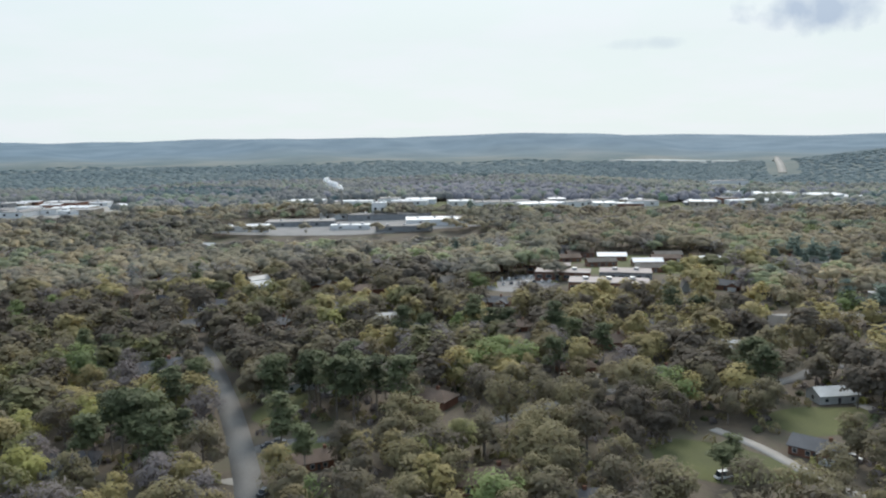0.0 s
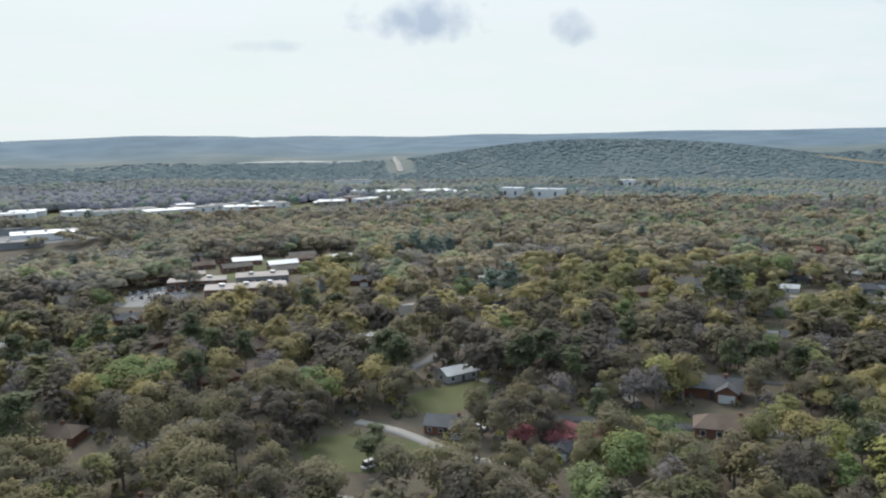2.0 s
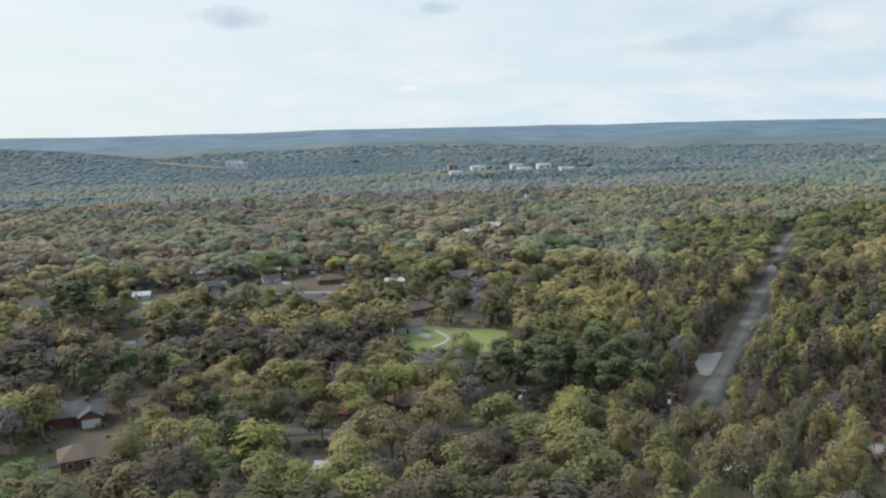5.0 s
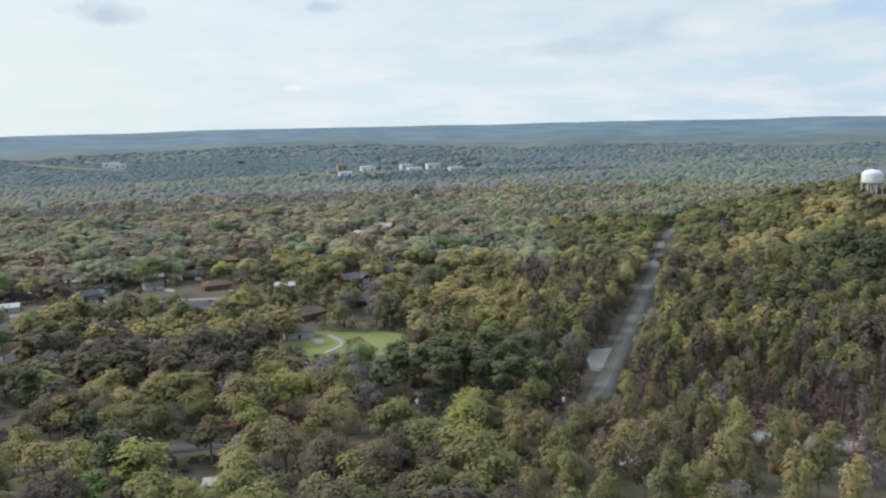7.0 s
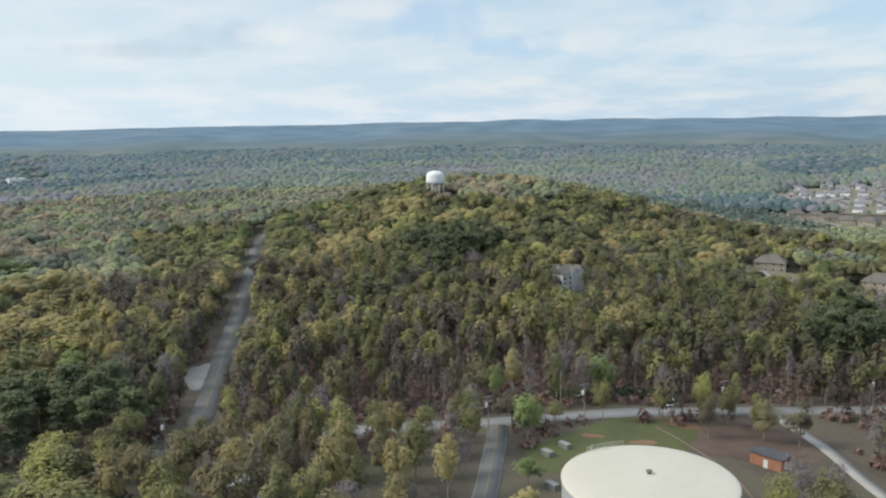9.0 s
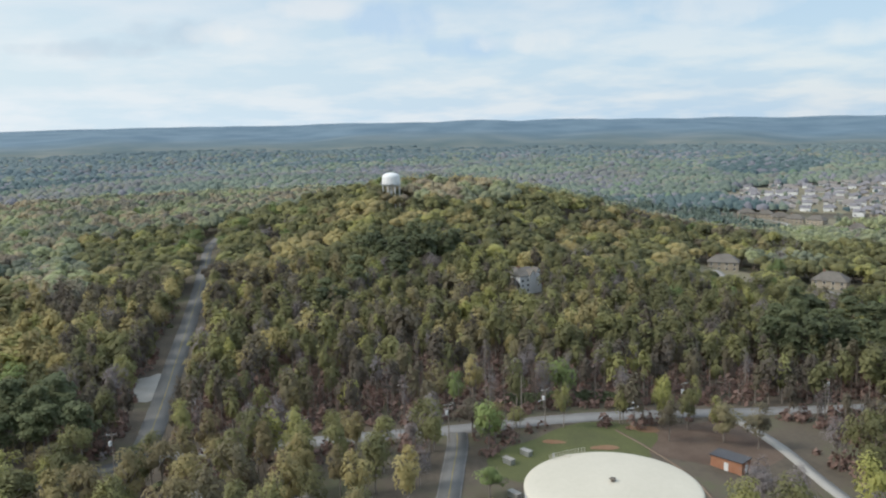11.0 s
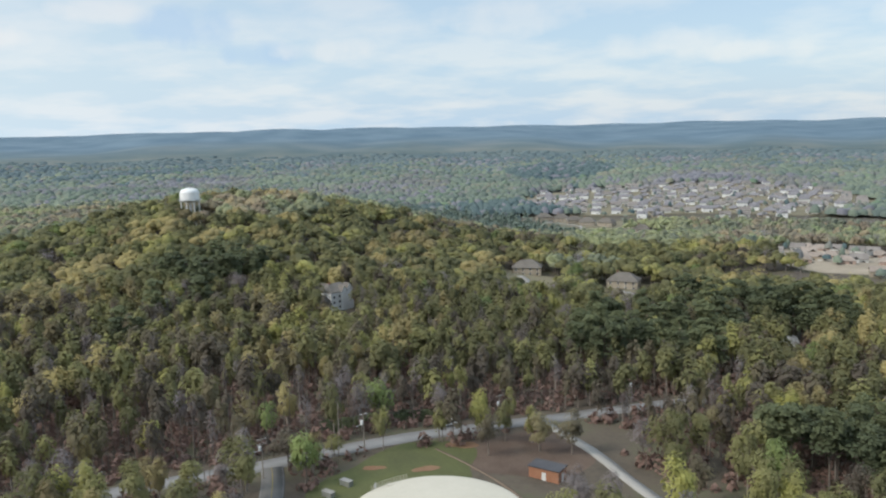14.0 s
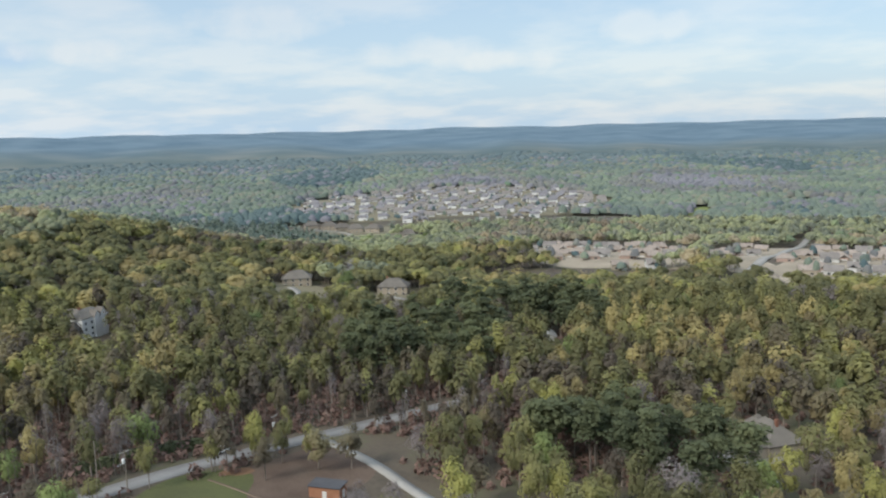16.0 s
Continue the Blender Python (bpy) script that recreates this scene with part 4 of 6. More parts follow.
zones = [scatter(*z) for z in ((140, 205, 9.2, -36, 167), (205, 380, 8.4, -36, 80), (205, 440, 7.6, 80, 167), (380, 1000, 12.0, -36, 80), (440, 1000, 9.8, 80, 167))]
x, y, r, b = (np.concatenate(q) for q in zip(*zones))
dens = np.where(b < 78, np.where(r < 340, 0.88, np.where(r < 600, np.where(b > 14, 0.8, 0.92), 0.97)), 0.98) - 0.10 * (wave(x, y, 90, 1.1) > 0.9)
edge = np.hypot(x - 12, y - 4)
dens = np.where((b > 82) & (b < 140) & (edge > 216) & (edge < 272), 0.3, dens)
keep = (rng.uniform(0, 1, len(x)) < dens) & free(x, y)
x, y, r, b = x[keep], y[keep], r[keep], b[keep]
kind = styles_at(x, y, b)
# thin trees crowd the edge of the wood behind the pale road
ex, ey, er, eb = scatter(215, 400, 7.5, 82, 140)
ek = (np.hypot(ex - 12, ey - 4) > 218) & free(ex, ey) & (rng.uniform(0, 1, len(ex)) < 0.75)
thin = np.concatenate([np.zeros(len(x), bool), np.ones(ek.sum(), bool)])
kind = np.concatenate([kind, rng.choice(np.array(["budding", "bare", "oak"], dtype=object), ek.sum(), p=(0.5, 0.25, 0.25))])
x, y, r, b = (np.concatenate([p, q[ek]]) for p, q in ((x, ex), (y, ey), (r, er), (b, eb)))
order = np.argsort(np.hypot(x - 12, y - 4) + 400 * thin)
rest = {s: [] for s in LEAF}
for i in order:
    s = kind[i]
    sc = rng.uniform(0.78, 1.18)
    wide, tall = ((0.98, 0.95) if b[i] > 80 else (1.3, 0.98)) if r[i] > 420 else (0.66, 1.04) if b[i] > 80 else (0.98, 0.92)
    if thin[i]:
        wide, tall = 0.46, 0.98
    if s == "pine":
        wide, tall = (1.25, 0.86) if r[i] > 420 else (1.08, 0.9)
    scale, turn, var = (sc * wide * rng.uniform(0.88, 1.15), sc * tall), rng.uniform(0, 360), int(rng.randint(0, 99))
    if TREE_COUNT[s] < 150 and r[i] > 150:
        single_tree(s, x[i], y[i], scale, turn, var)
    else:
        rest[s].append((x[i], y[i], r[i], scale, turn, var))


def woods(style, rows):
    """The rest of one kind of tree, joined."""
    pieces, bark, high = [], [], []
    near_tint, high_tint = [], []
    for tx, ty, tr, scale, turn, var in rows:
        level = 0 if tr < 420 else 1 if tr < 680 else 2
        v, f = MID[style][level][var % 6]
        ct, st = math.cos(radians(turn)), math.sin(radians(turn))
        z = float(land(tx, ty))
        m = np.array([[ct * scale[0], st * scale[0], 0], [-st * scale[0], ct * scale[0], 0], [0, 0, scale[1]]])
        # trees past this distance get the leaf colour that has haze in it
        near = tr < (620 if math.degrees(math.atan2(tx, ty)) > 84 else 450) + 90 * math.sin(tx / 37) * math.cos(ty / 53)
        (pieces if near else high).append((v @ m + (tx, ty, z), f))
        (near_tint if near else high_tint).append(np.full(len(v), rng.uniform(0, 1)))
        if tr < 620:
            bark.append(tube((tx, ty, z - 0.5), (tx + 0.3, ty, z + 11 * scale[1]), 0.3, 0.08, 3))
    name = {"budding": "budding_woods", "golden": "golden_woods", "green": "green_woods", "oak": "leafy_woods", "pine": "pine_woods", "bare": "bare_woods"}[style]
    if pieces:
        v, f = stack(pieces)
        tagged(new(name, mesh_of(name, v, f, [LEAF[style]], True, np.concatenate(near_tint))), TREE_LABEL[style][1] + ", many together", "woods", kind="stuff")
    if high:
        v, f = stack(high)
        tagged(new("hillside_" + name, mesh_of("hillside_" + name, v, f, [HAZED_LEAF[style]], True, np.concatenate(high_tint))), TREE_LABEL[style][1] + " on the far slopes", "woods", kind="stuff")
    if bark:
        v, f = stack(bark)
        nm = name.replace("woods", "woods_trunks")
        tagged(new(nm, mesh_of(nm, v, f, [M_BARK])), "many thin grey-brown trunks in the woods", "woods", kind="stuff")


for style, rows in rest.items():
    woods(style, rows)


def bush_sprays(cx, cy, rad, height, n):
    """Leaf sprays of low bushes round many middles."""
    m = len(cx)
    i = np.repeat(np.arange(m), n)
    d = unit(rng.normal(size=(m * n, 3)) + np.array([0, 0, 0.5]))
    d[:, 2] = np.abs(d[:, 2])
    pos = np.column_stack([cx[i] + d[:, 0] * rad[i], cy[i] + d[:, 1] * rad[i], land(cx, cy)[i] + d[:, 2] * height[i]])
    return leaf_sprays(rng, pos, unit(d + rng.normal(0, 0.35, d.shape)), 0.55)


def undergrowth(name, mat, r0, r1, cell, b0, b1, share, label, rad=(0.7, 1.8), tall=(0.7, 2.0)):
    x, y, r, b = scatter(r0, r1, cell, b0, b1)
    k = free(x, y) & (rng.uniform(0, 1, len(x)) < share)
    x, y = x[k], y[k]
    v, f = bush_sprays(x, y, rng.uniform(*rad, len(x)), rng.uniform(*tall, len(x)), 22)
    tagged(new(name, mesh_of(name, v, f, [mat], tint=np.repeat(rng.uniform(0, 1, len(x)), 66))), label, "bushes", kind="stuff")


undergrowth("dry_bushes", LEAF["bare"], 165, 480, 6.5, -34, 84, 0.5, "low brown bushes and brush between the trees")
undergrowth("olive_bushes", LEAF["budding"], 165, 480, 6.0, -34, 84, 0.5, "low olive bushes in the gardens", (0.8, 2.4), (0.8, 3.6))
undergrowth("green_bushes", LEAF["oak"], 165, 480, 9.0, -34, 84, 0.4, "low yellow-green bushes under the trees", (0.8, 2.2), (0.8, 3.2))
undergrowth("dark_bushes", LEAF["pine"], 165, 460, 10.0, -34, 95, 0.4, "low dark evergreen bushes")
undergrowth("forest_brush", M_BRUSH, 205, 420, 4.2, 80, 165, 0.75, "reddish brown brush on the forest floor", (0.6, 1.6), (0.7, 2.6))
undergrowth("tall_brush", M_BRUSH, 212, 300, 3.6, 82, 150, 0.8, "tall reddish brown brush at the edge of the wood", (0.9, 1.8), (1.8, 5.0))
x, y, r, b = scatter(214, 330, 4.4, 82, 150)
k = free(x, y) & (rng.uniform(0, 1, len(x)) < 0.75)
stems = []
for sx_, sy_, sz_ in zip(x[k], y[k], land(x[k], y[k])):
    h = rng.uniform(7, 13)
    stems.append(tube((sx_, sy_, sz_ - 0.3), (sx_ + rng.uniform(-0.8, 0.8), sy_ + rng.uniform(-0.8, 0.8), sz_ + h), 0.15, 0.04, 3))
v, f = stack(stems)
tagged(new("saplings", mesh_of("saplings", v, f, [M_BARK])), "thin bare grey-brown saplings at the wood's edge", "saplings", kind="stuff")
hedge_at = resample([(227, -84), (225, -96), (222, -108), (219, -119)], 1.0)
hv, hf = bush_sprays(hedge_at[:, 0], hedge_at[:, 1], rng.uniform(1.6, 2.2, len(hedge_at)), rng.uniform(2.4, 3.3, len(hedge_at)), 60)
tagged(new("hedge", mesh_of("hedge", hv, hf, [LEAF["pine"]], tint=0.4)), "long dark green hedge along the pale road", "hedge")


def domes(name, x, y, size, height, mat, label, sides=5, rim=0.35):
    """Far crowns as small uneven clumps."""
    n = len(x)
    a0 = rng.uniform(0, 6.28, n)
    v = np.zeros((n, 2 * sides + 1, 3))
    for k in range(sides):
        a = a0 + k * 2 * np.pi / sides
        for ring, (rad, up) in enumerate(((1.0, rim), (0.72, 0.82))):
            j = rng.uniform(0.8, 1.2, n)
            vx, vy = x + np.cos(a + ring * 0.5) * size * rad * j, y + np.sin(a + ring * 0.5) * size * rad * j
            v[:, ring * sides + k] = np.column_stack([vx, vy, land(vx, vy) + height * up * rng.uniform(0.85, 1.15, n)])
    v[:, -1] = np.column_stack([x + rng.uniform(-1, 1, n), y + rng.uniform(-1, 1, n), land(x, y) + height * rng.uniform(0.95, 1.15, n)])
    f = []
    for k in range(sides):
        k2 = (k + 1) % sides
        f += [(k, k2, sides + k), (k2, sides + k2, sides + k), (sides + k, sides + k2, 2 * sides)]
    f = (np.array(f)[None] + (np.arange(n) * (2 * sides + 1))[:, None, None]).reshape(-1, 3)
    tagged(new(name, mesh_of(name, v.reshape(-1, 3), f, [mat], True, np.repeat(rng.uniform(0, 1, n), 2 * sides + 1))), label, "woods", kind="stuff")


for r0, r1, cell, size, hh in ((1000, 1600, 10.5, 7.4, 11.0), (1600, 2500, 15.0, 11.0, 11.0)):
    x, y, r, b = scatter(r0, r1, cell)
    keep = free(x, y) & (rng.uniform(0, 1, len(x)) < np.where(b < 78, 0.9, 0.97))
    x, y, b = x[keep], y[keep], b[keep]
    kind = styles_at(x, y, b)
    if r0 >= 1600:
        # the further out, the more crowns take the haze-blue colour
        k = (b + rng.normal(0, 9, len(b)) < 90) | (rng.uniform(0, 1, len(b)) < (np.hypot(x, y) - 1700) / 1000)
        far_x, far_y = x[k & (b > 80)], y[k & (b > 80)]
        hx, hy, hr, hb = scatter(r0, r1, 13.0, -36, 84)
        hk = free(hx, hy)
        hx, hy = hx[hk], hy[hk]
        domes("hill_woods", hx, hy, 8.5 * rng.uniform(0.75, 1.25, len(hx)), 2.0 * rng.uniform(0.6, 1.4, len(hx)), M_FAR_HAZED, "dark wooded hills beyond the town, blue haze painted into their colour", 4, -0.1)
        domes("hill_woods", far_x, far_y, 10.0 * rng.uniform(0.75, 1.25, len(far_x)), 10.0 * rng.uniform(0.8, 1.2, len(far_x)), M_FAR_HAZED, "woods far across the valley, grey-blue haze painted into their colour", 5)
        kind = np.where(k, "", kind)
    # these crowns carry the haze of their distance in the leaf colour
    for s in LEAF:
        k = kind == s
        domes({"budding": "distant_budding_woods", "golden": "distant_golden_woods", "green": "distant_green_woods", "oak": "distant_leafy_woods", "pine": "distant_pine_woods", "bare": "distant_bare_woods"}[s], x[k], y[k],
              size * rng.uniform(0.75, 1.25, k.sum()), hh * rng.uniform(0.75, 1.2, k.sum()), FAR_HAZED_LEAF[s], TREE_LABEL[s][1] + ", far across the valley")
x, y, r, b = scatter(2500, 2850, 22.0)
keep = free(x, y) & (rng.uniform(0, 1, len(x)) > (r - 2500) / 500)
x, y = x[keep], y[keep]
domes("far_woods", x, y, 15.0 * rng.uniform(0.8, 1.25, len(x)), 4.0 * rng.uniform(0.7, 1.2, len(x)), M_FAR_HAZED, "wooded hills near the horizon, blue haze painted into their colour", 4, -0.15)


# ---------------------------------------------------------------- building materials
def shingle(name, a, b):
    return material(name, a, b, 0.25, 0.9, 0.3, 14, obj=0.5)


ROOFS = [shingle("grey_shingles", (0.075, 0.075, 0.08), (0.12, 0.12, 0.125)), shingle("brown_shingles", (0.0935, 0.066, 0.0495), (0.149, 0.11, 0.088)),
         shingle("dark_shingles", (0.042, 0.042, 0.048), (0.078, 0.078, 0.084)), shingle("taupe_shingles", (0.099, 0.088, 0.077), (0.149, 0.135, 0.118)),
         material("pale_metal_roof", (0.52, 0.53, 0.54), (0.66, 0.67, 0.68), 0.2, 0.45, 0.05, 10, spec=0.5),
         material("red_roof", (0.19, 0.062, 0.055), (0.27, 0.098, 0.086), 0.3, 0.7, 0.1, 12)]
M_WARM_ROOF = shingle("weathered_grey_shingles", (0.135, 0.13, 0.14), (0.21, 0.2, 0.21))
M_TAUPE_ROOF = shingle("weathered_taupe_shingles", (0.15, 0.135, 0.125), (0.22, 0.2, 0.185))
M_SAND_ROOF = shingle("sun_bleached_tan_shingles", (0.21, 0.175, 0.15), (0.30, 0.255, 0.22))
M_PINK_BRICK = material("pale_pink_brick", (0.30, 0.215, 0.18), (0.40, 0.30, 0.255), 0.3, 0.9, 0.3, 20)
M_BRICK = material("brick_wall", (0.144, 0.066, 0.045), (0.216, 0.108, 0.072), 0.3, 0.9, 0.3, 20)
M_ORANGE_BRICK = material("orange_brick", (0.252, 0.114, 0.066), (0.33, 0.168, 0.102), 0.4, 0.9, 0.3, 20)
M_SIDING = material("white_siding", (0.39, 0.39, 0.375), (0.495, 0.495, 0.48), 0.3, 0.7, 0.1, 12)
M_TAN = material("tan_siding", (0.252, 0.216, 0.168), (0.33, 0.288, 0.228), 0.3, 0.8, 0.1, 12)
M_GREY_WALL = material("grey_siding", (0.18, 0.185, 0.19), (0.24, 0.245, 0.25), 0.3, 0.8, 0.1, 12)
M_TRIM = material("white_trim", (0.54, 0.54, 0.525), (0.615, 0.615, 0.6), 0.6, 0.6)
M_GLASS = material("window_glass", (0.02, 0.025, 0.03), (0.05, 0.06, 0.07), 0.3, 0.08, spec=0.8)
M_DARK = material("dark_paint", (0.03, 0.03, 0.035), (0.07, 0.07, 0.075), 0.5, 0.5)
M_BRONZE = material("weathered_bronze", (0.09, 0.075, 0.06), (0.15, 0.125, 0.10), 0.8, 0.6)
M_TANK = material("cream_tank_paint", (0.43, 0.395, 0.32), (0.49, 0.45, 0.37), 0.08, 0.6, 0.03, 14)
# the shell is greyer and darker than the cream roof
M_TANK_SIDE = material("grey_tank_paint", (0.3, 0.306, 0.324), (0.396, 0.396, 0.408), 0.15, 0.6, 0.05, 10)
M_WHITE = material("white_steel", (0.576, 0.584, 0.576), (0.672, 0.672, 0.664), 0.08, 0.5, 0.03, 10)
M_STEEL = material("galvanised_steel", (0.35, 0.36, 0.37), (0.5, 0.5, 0.51), 0.8, 0.4, metal=0.7)
M_POLE = material("weathered_pole_wood", (0.20, 0.17, 0.14), (0.32, 0.28, 0.24), 1.0, 0.9, 0.3)
M_WARM_FLAT = material("pinkish_gravel_roof", (0.26, 0.225, 0.21), (0.40, 0.355, 0.335), 0.06, 0.85, 0.1, 12, obj=0.5)
M_FLAT_ROOF = material("flat_roof_membrane", (0.167, 0.155, 0.149), (0.285, 0.273, 0.26), 0.05, 0.8, 0.1, 12, obj=0.6)
M_RUBBER = material("tyre_rubber", (0.02, 0.02, 0.02), (0.04, 0.04, 0.04), 1.0, 0.9)
CAR_PAINT = [material("white_car_paint", (0.72, 0.72, 0.72), (0.8, 0.8, 0.8), 0.5, 0.25, spec=0.5), material("dark_car_paint", (0.03, 0.035, 0.045), (0.06, 0.06, 0.07), 0.5, 0.25, spec=0.5),
             material("silver_car_paint", (0.4, 0.41, 0.42), (0.5, 0.5, 0.51), 0.5, 0.3, spec=0.5)]


def box(bm, x0, y0, z0, x1, y1, z1, bevel=0.0):
    r = bmesh.ops.create_cube(bm, size=1)
    bmesh.ops.scale(bm, vec=(x1 - x0, y1 - y0, z1 - z0), verts=r["verts"])
    bmesh.ops.translate(bm, vec=((x0 + x1) / 2, (y0 + y1) / 2, (z0 + z1) / 2), verts=r["verts"])
    if bevel:
        es = {e for v in r["verts"] for e in v.link_edges}
        bmesh.ops.bevel(bm, geom=list(es), offset=bevel, segments=1, affect="EDGES")
    return bm


def boxed(*a, **k):
    return box(bmesh.new(), *a, **k)


def poly(bm, rings):
    vs = [bm.verts.new(p) for p in rings[0]]
    for f in rings[1]:
        bm.faces.new([vs[i] for i in f])
    return bm


def prism(bm, outline, z0, z1):
    """An upright prism over an outline of x, y."""
    n = len(outline)
    return poly(bm, ([(x, y, z0) for x, y in outline] + [(x, y, z1) for x, y in outline], [tuple(range(n))[::-1], tuple(range(n, 2 * n))] + [(i, (i + 1) % n, n + (i + 1) % n, n + i) for i in range(n)]))


def gable_wall(w, d, h, rise, x=0.0, y=0.0):
    """A house body with gable ends along x."""
    bm, a, b = bmesh.new(), w / 2, d / 2
    v = [(-a, -b, -0.6), (a, -b, -0.6), (a, b, -0.6), (-a, b, -0.6), (-a, -b, h), (a, -b, h), (a, b, h), (-a, b, h), (-a, 0, h + rise), (a, 0, h + rise)]
    f = [(0, 1, 5, 4), (2, 3, 7, 6), (1, 2, 6, 9, 5), (3, 0, 4, 8, 7), (4, 5, 9, 8), (6, 7, 8, 9), (3, 2, 1, 0)]
    return poly(bm, ([(p[0] + x, p[1] + y, p[2]) for p in v], f))


def slab_roof(w, d, h, rise, over, hip=0.0, x=0.0, y=0.0, turn=False):
    """A pitched roof 0.22 m thick with eaves; hip: how far the ridge stops short of the ends."""
    bm, a, b = bmesh.new(), w / 2 + over, d / 2 + over
    drop = rise * over / (d / 2)
    t = 0.22
    v = []
    for up in (0.02, t):
        v += [(-a, -b, h - drop + up), (a, -b, h - drop + up), (a, b, h - drop + up), (-a, b, h - drop + up), (-a + hip, 0, h + rise + up), (a - hip, 0, h + rise + up)]
    top = [(6, 7, 11, 10), (8, 9, 10, 11), (7, 8, 11), (9, 6, 10)] if hip else [(6, 7, 11, 10), (8, 9, 10, 11)]
    low = [(1, 0, 4, 5), (3, 2, 5, 4)] + ([(2, 1, 5), (0, 3, 4)] if hip else [])
    edge = [(0, 1, 7, 6), (2, 3, 9, 8)] + ([(1, 2, 8, 7), (3, 0, 6, 9)] if hip else [(1, 5, 11, 7), (5, 2, 8, 11), (3, 4, 10, 9), (4, 0, 6, 10)])
    if turn:
        v = [(-q[1], q[0], q[2]) for q in v]
    return poly(bm, ([(q[0] + x, q[1] + y, q[2]) for q in v], top + low + edge))


def window(parent, x, y, z, w, h, face, plain=False):
    """A window standing 5 cm proud of a wall; face: the wall's outward direction."""
    fx, fy = face
    def plate(ww, hh, d0, d1):
        if fy:
            return boxed(x - ww / 2, min(y + fy * d0, y + fy * d1), z - hh / 2, x + ww / 2, max(y + fy * d0, y + fy * d1), z + hh / 2)
        return boxed(min(x + fx * d0, x + fx * d1), y - ww / 2, z - hh / 2, max(x + fx * d0, x + fx * d1), y + ww / 2, z + hh / 2)
    if plain:
        return part("window", plate(w, h, -0.05, 0.06), M_GLASS, parent, "dark window")
    fr = part("window", plate(w + 0.24, h + 0.24, -0.05, 0.05), M_TRIM, parent, "white-framed window")
    part("pane", plate(w, h, 0.0, 0.08), M_GLASS, fr, "dark reflecting glass")
    return fr


def house(name, label, w, d, h, rise, roof, wall, hip=0.0, wing=None, chimney=False, windows=4, category="house", group="", rows=1, plain=False):
    """A dwelling with its long side along x and its front towards -y, on the origin."""
    top = tagged(new(name), label, category, group)
    a, b = w / 2, d / 2
    part("wall", boxed(-a, -b, -0.6, a, b, h) if hip else gable_wall(w, d, h, rise), wall, top)
    part("roof", slab_roof(w, d, h, rise, 0.5, hip), roof, top)
    if wing:
        wx, ww, wd = wing
        bm = gable_wall(wd + b, ww, h, ww * 0.30)
        bmesh.ops.rotate(bm, verts=bm.verts, cent=(0, 0, 0), matrix=Matrix.Rotation(radians(90), 3, "Z"))
        bmesh.ops.translate(bm, verts=bm.verts, vec=(wx, -(b + wd) / 2, 0.003))
        part("wing", bm, wall, top)
        part("roof", slab_roof(wd + b, ww, h, ww * 0.30, 0.45, 0.0, wx, -(b + wd) / 2, True), roof, top)
        part("garage_door", boxed(wx - 2.2, -b - wd - 0.06, 0.0, wx + 2.2, -b - wd + 0.05, 2.3), M_TRIM, top, "white panelled garage door")
    if chimney:
        part("chimney", boxed(a * 0.35, -0.45, h - 0.5, a * 0.35 + 1.0, 0.45, h + rise + 1.1, bevel=0.05), M_BRICK, top, "brick chimney")
    door = part("door", boxed(-0.5, -b - 0.07, 0.0, 0.5, -b + 0.05, 2.1), M_DARK, top, "dark front door")
    if not plain:
        part("handle", boxed(0.32, -b - 0.12, 0.95, 0.40, -b - 0.06, 1.08), M_STEEL, door)
    for row in range(rows):
        z = 1.5 + row * 2.8
        for i in range(windows):
            x = -a + w * (i + 0.5) / windows
            if abs(x) > 1.1 or row:
                if not (wing and abs(x - wing[0]) < wing[1] / 2 + 0.7):
                    window(top, x, -b, z, 1.2, 1.3, (0, -1), plain)
            window(top, x, b, z, 1.2, 1.3, (0, 1), plain)
        if not plain:
            window(top, a, 0.0, z, 1.3, 1.3, (1, 0))
            window(top, -a, 0.0, z, 1.3, 1.3, (-1, 0))
    return top


def place(template, x, y, turn, s=1.0):
    z = float(min(land(x + dx, y + dy) for dx, dy in ((0, 0), (6, 0), (-6, 0), (0, 6), (0, -6))))
    return copy_thing(template, pose(x, y, z + 0.02, 0, 0, turn) @ Matrix.Scale(s, 4))


def drop_template(ob):
    for o in (*ob.children_recursive, ob):
        bpy.data.objects.remove(o)


M_DULL_METAL = material("weathered_pale_metal_roof", (0.33, 0.335, 0.33), (0.46, 0.465, 0.46), 0.2, 0.55, 0.05, 10, obj=0.4)
SUBURB_KINDS = (
    ("single-storey brick house with a grey shingle roof among trees", 15, 8.5, 2.9, 2.3, ROOFS[0], M_BRICK, 0.0, (4.2, 5.6, 2.6), True, 4),
    ("single-storey brick house with a brown shingle roof among trees", 16, 9, 2.9, 2.2, ROOFS[1], M_BRICK, 4.0, None, True, 4),
    ("low house with a dark shingle roof among trees", 15, 8.5, 2.9, 2.0, ROOFS[2], M_GREY_WALL, 4.0, (-4, 5.5, 2.2), False, 4),
    ("pale sided house with a taupe gable roof among trees", 13, 8.5, 3.2, 2.6, ROOFS[3], M_SIDING, 0.0, None, True, 3),
    ("low house with a bright pale metal roof among trees", 14, 8.5, 2.9, 1.9, M_DULL_METAL, M_SIDING, 0.0, None, False, 3),
    ("brick house with a red roof among trees", 15, 9, 2.9, 2.1, ROOFS[5], M_BRICK, 4.2, None, True, 4),
)
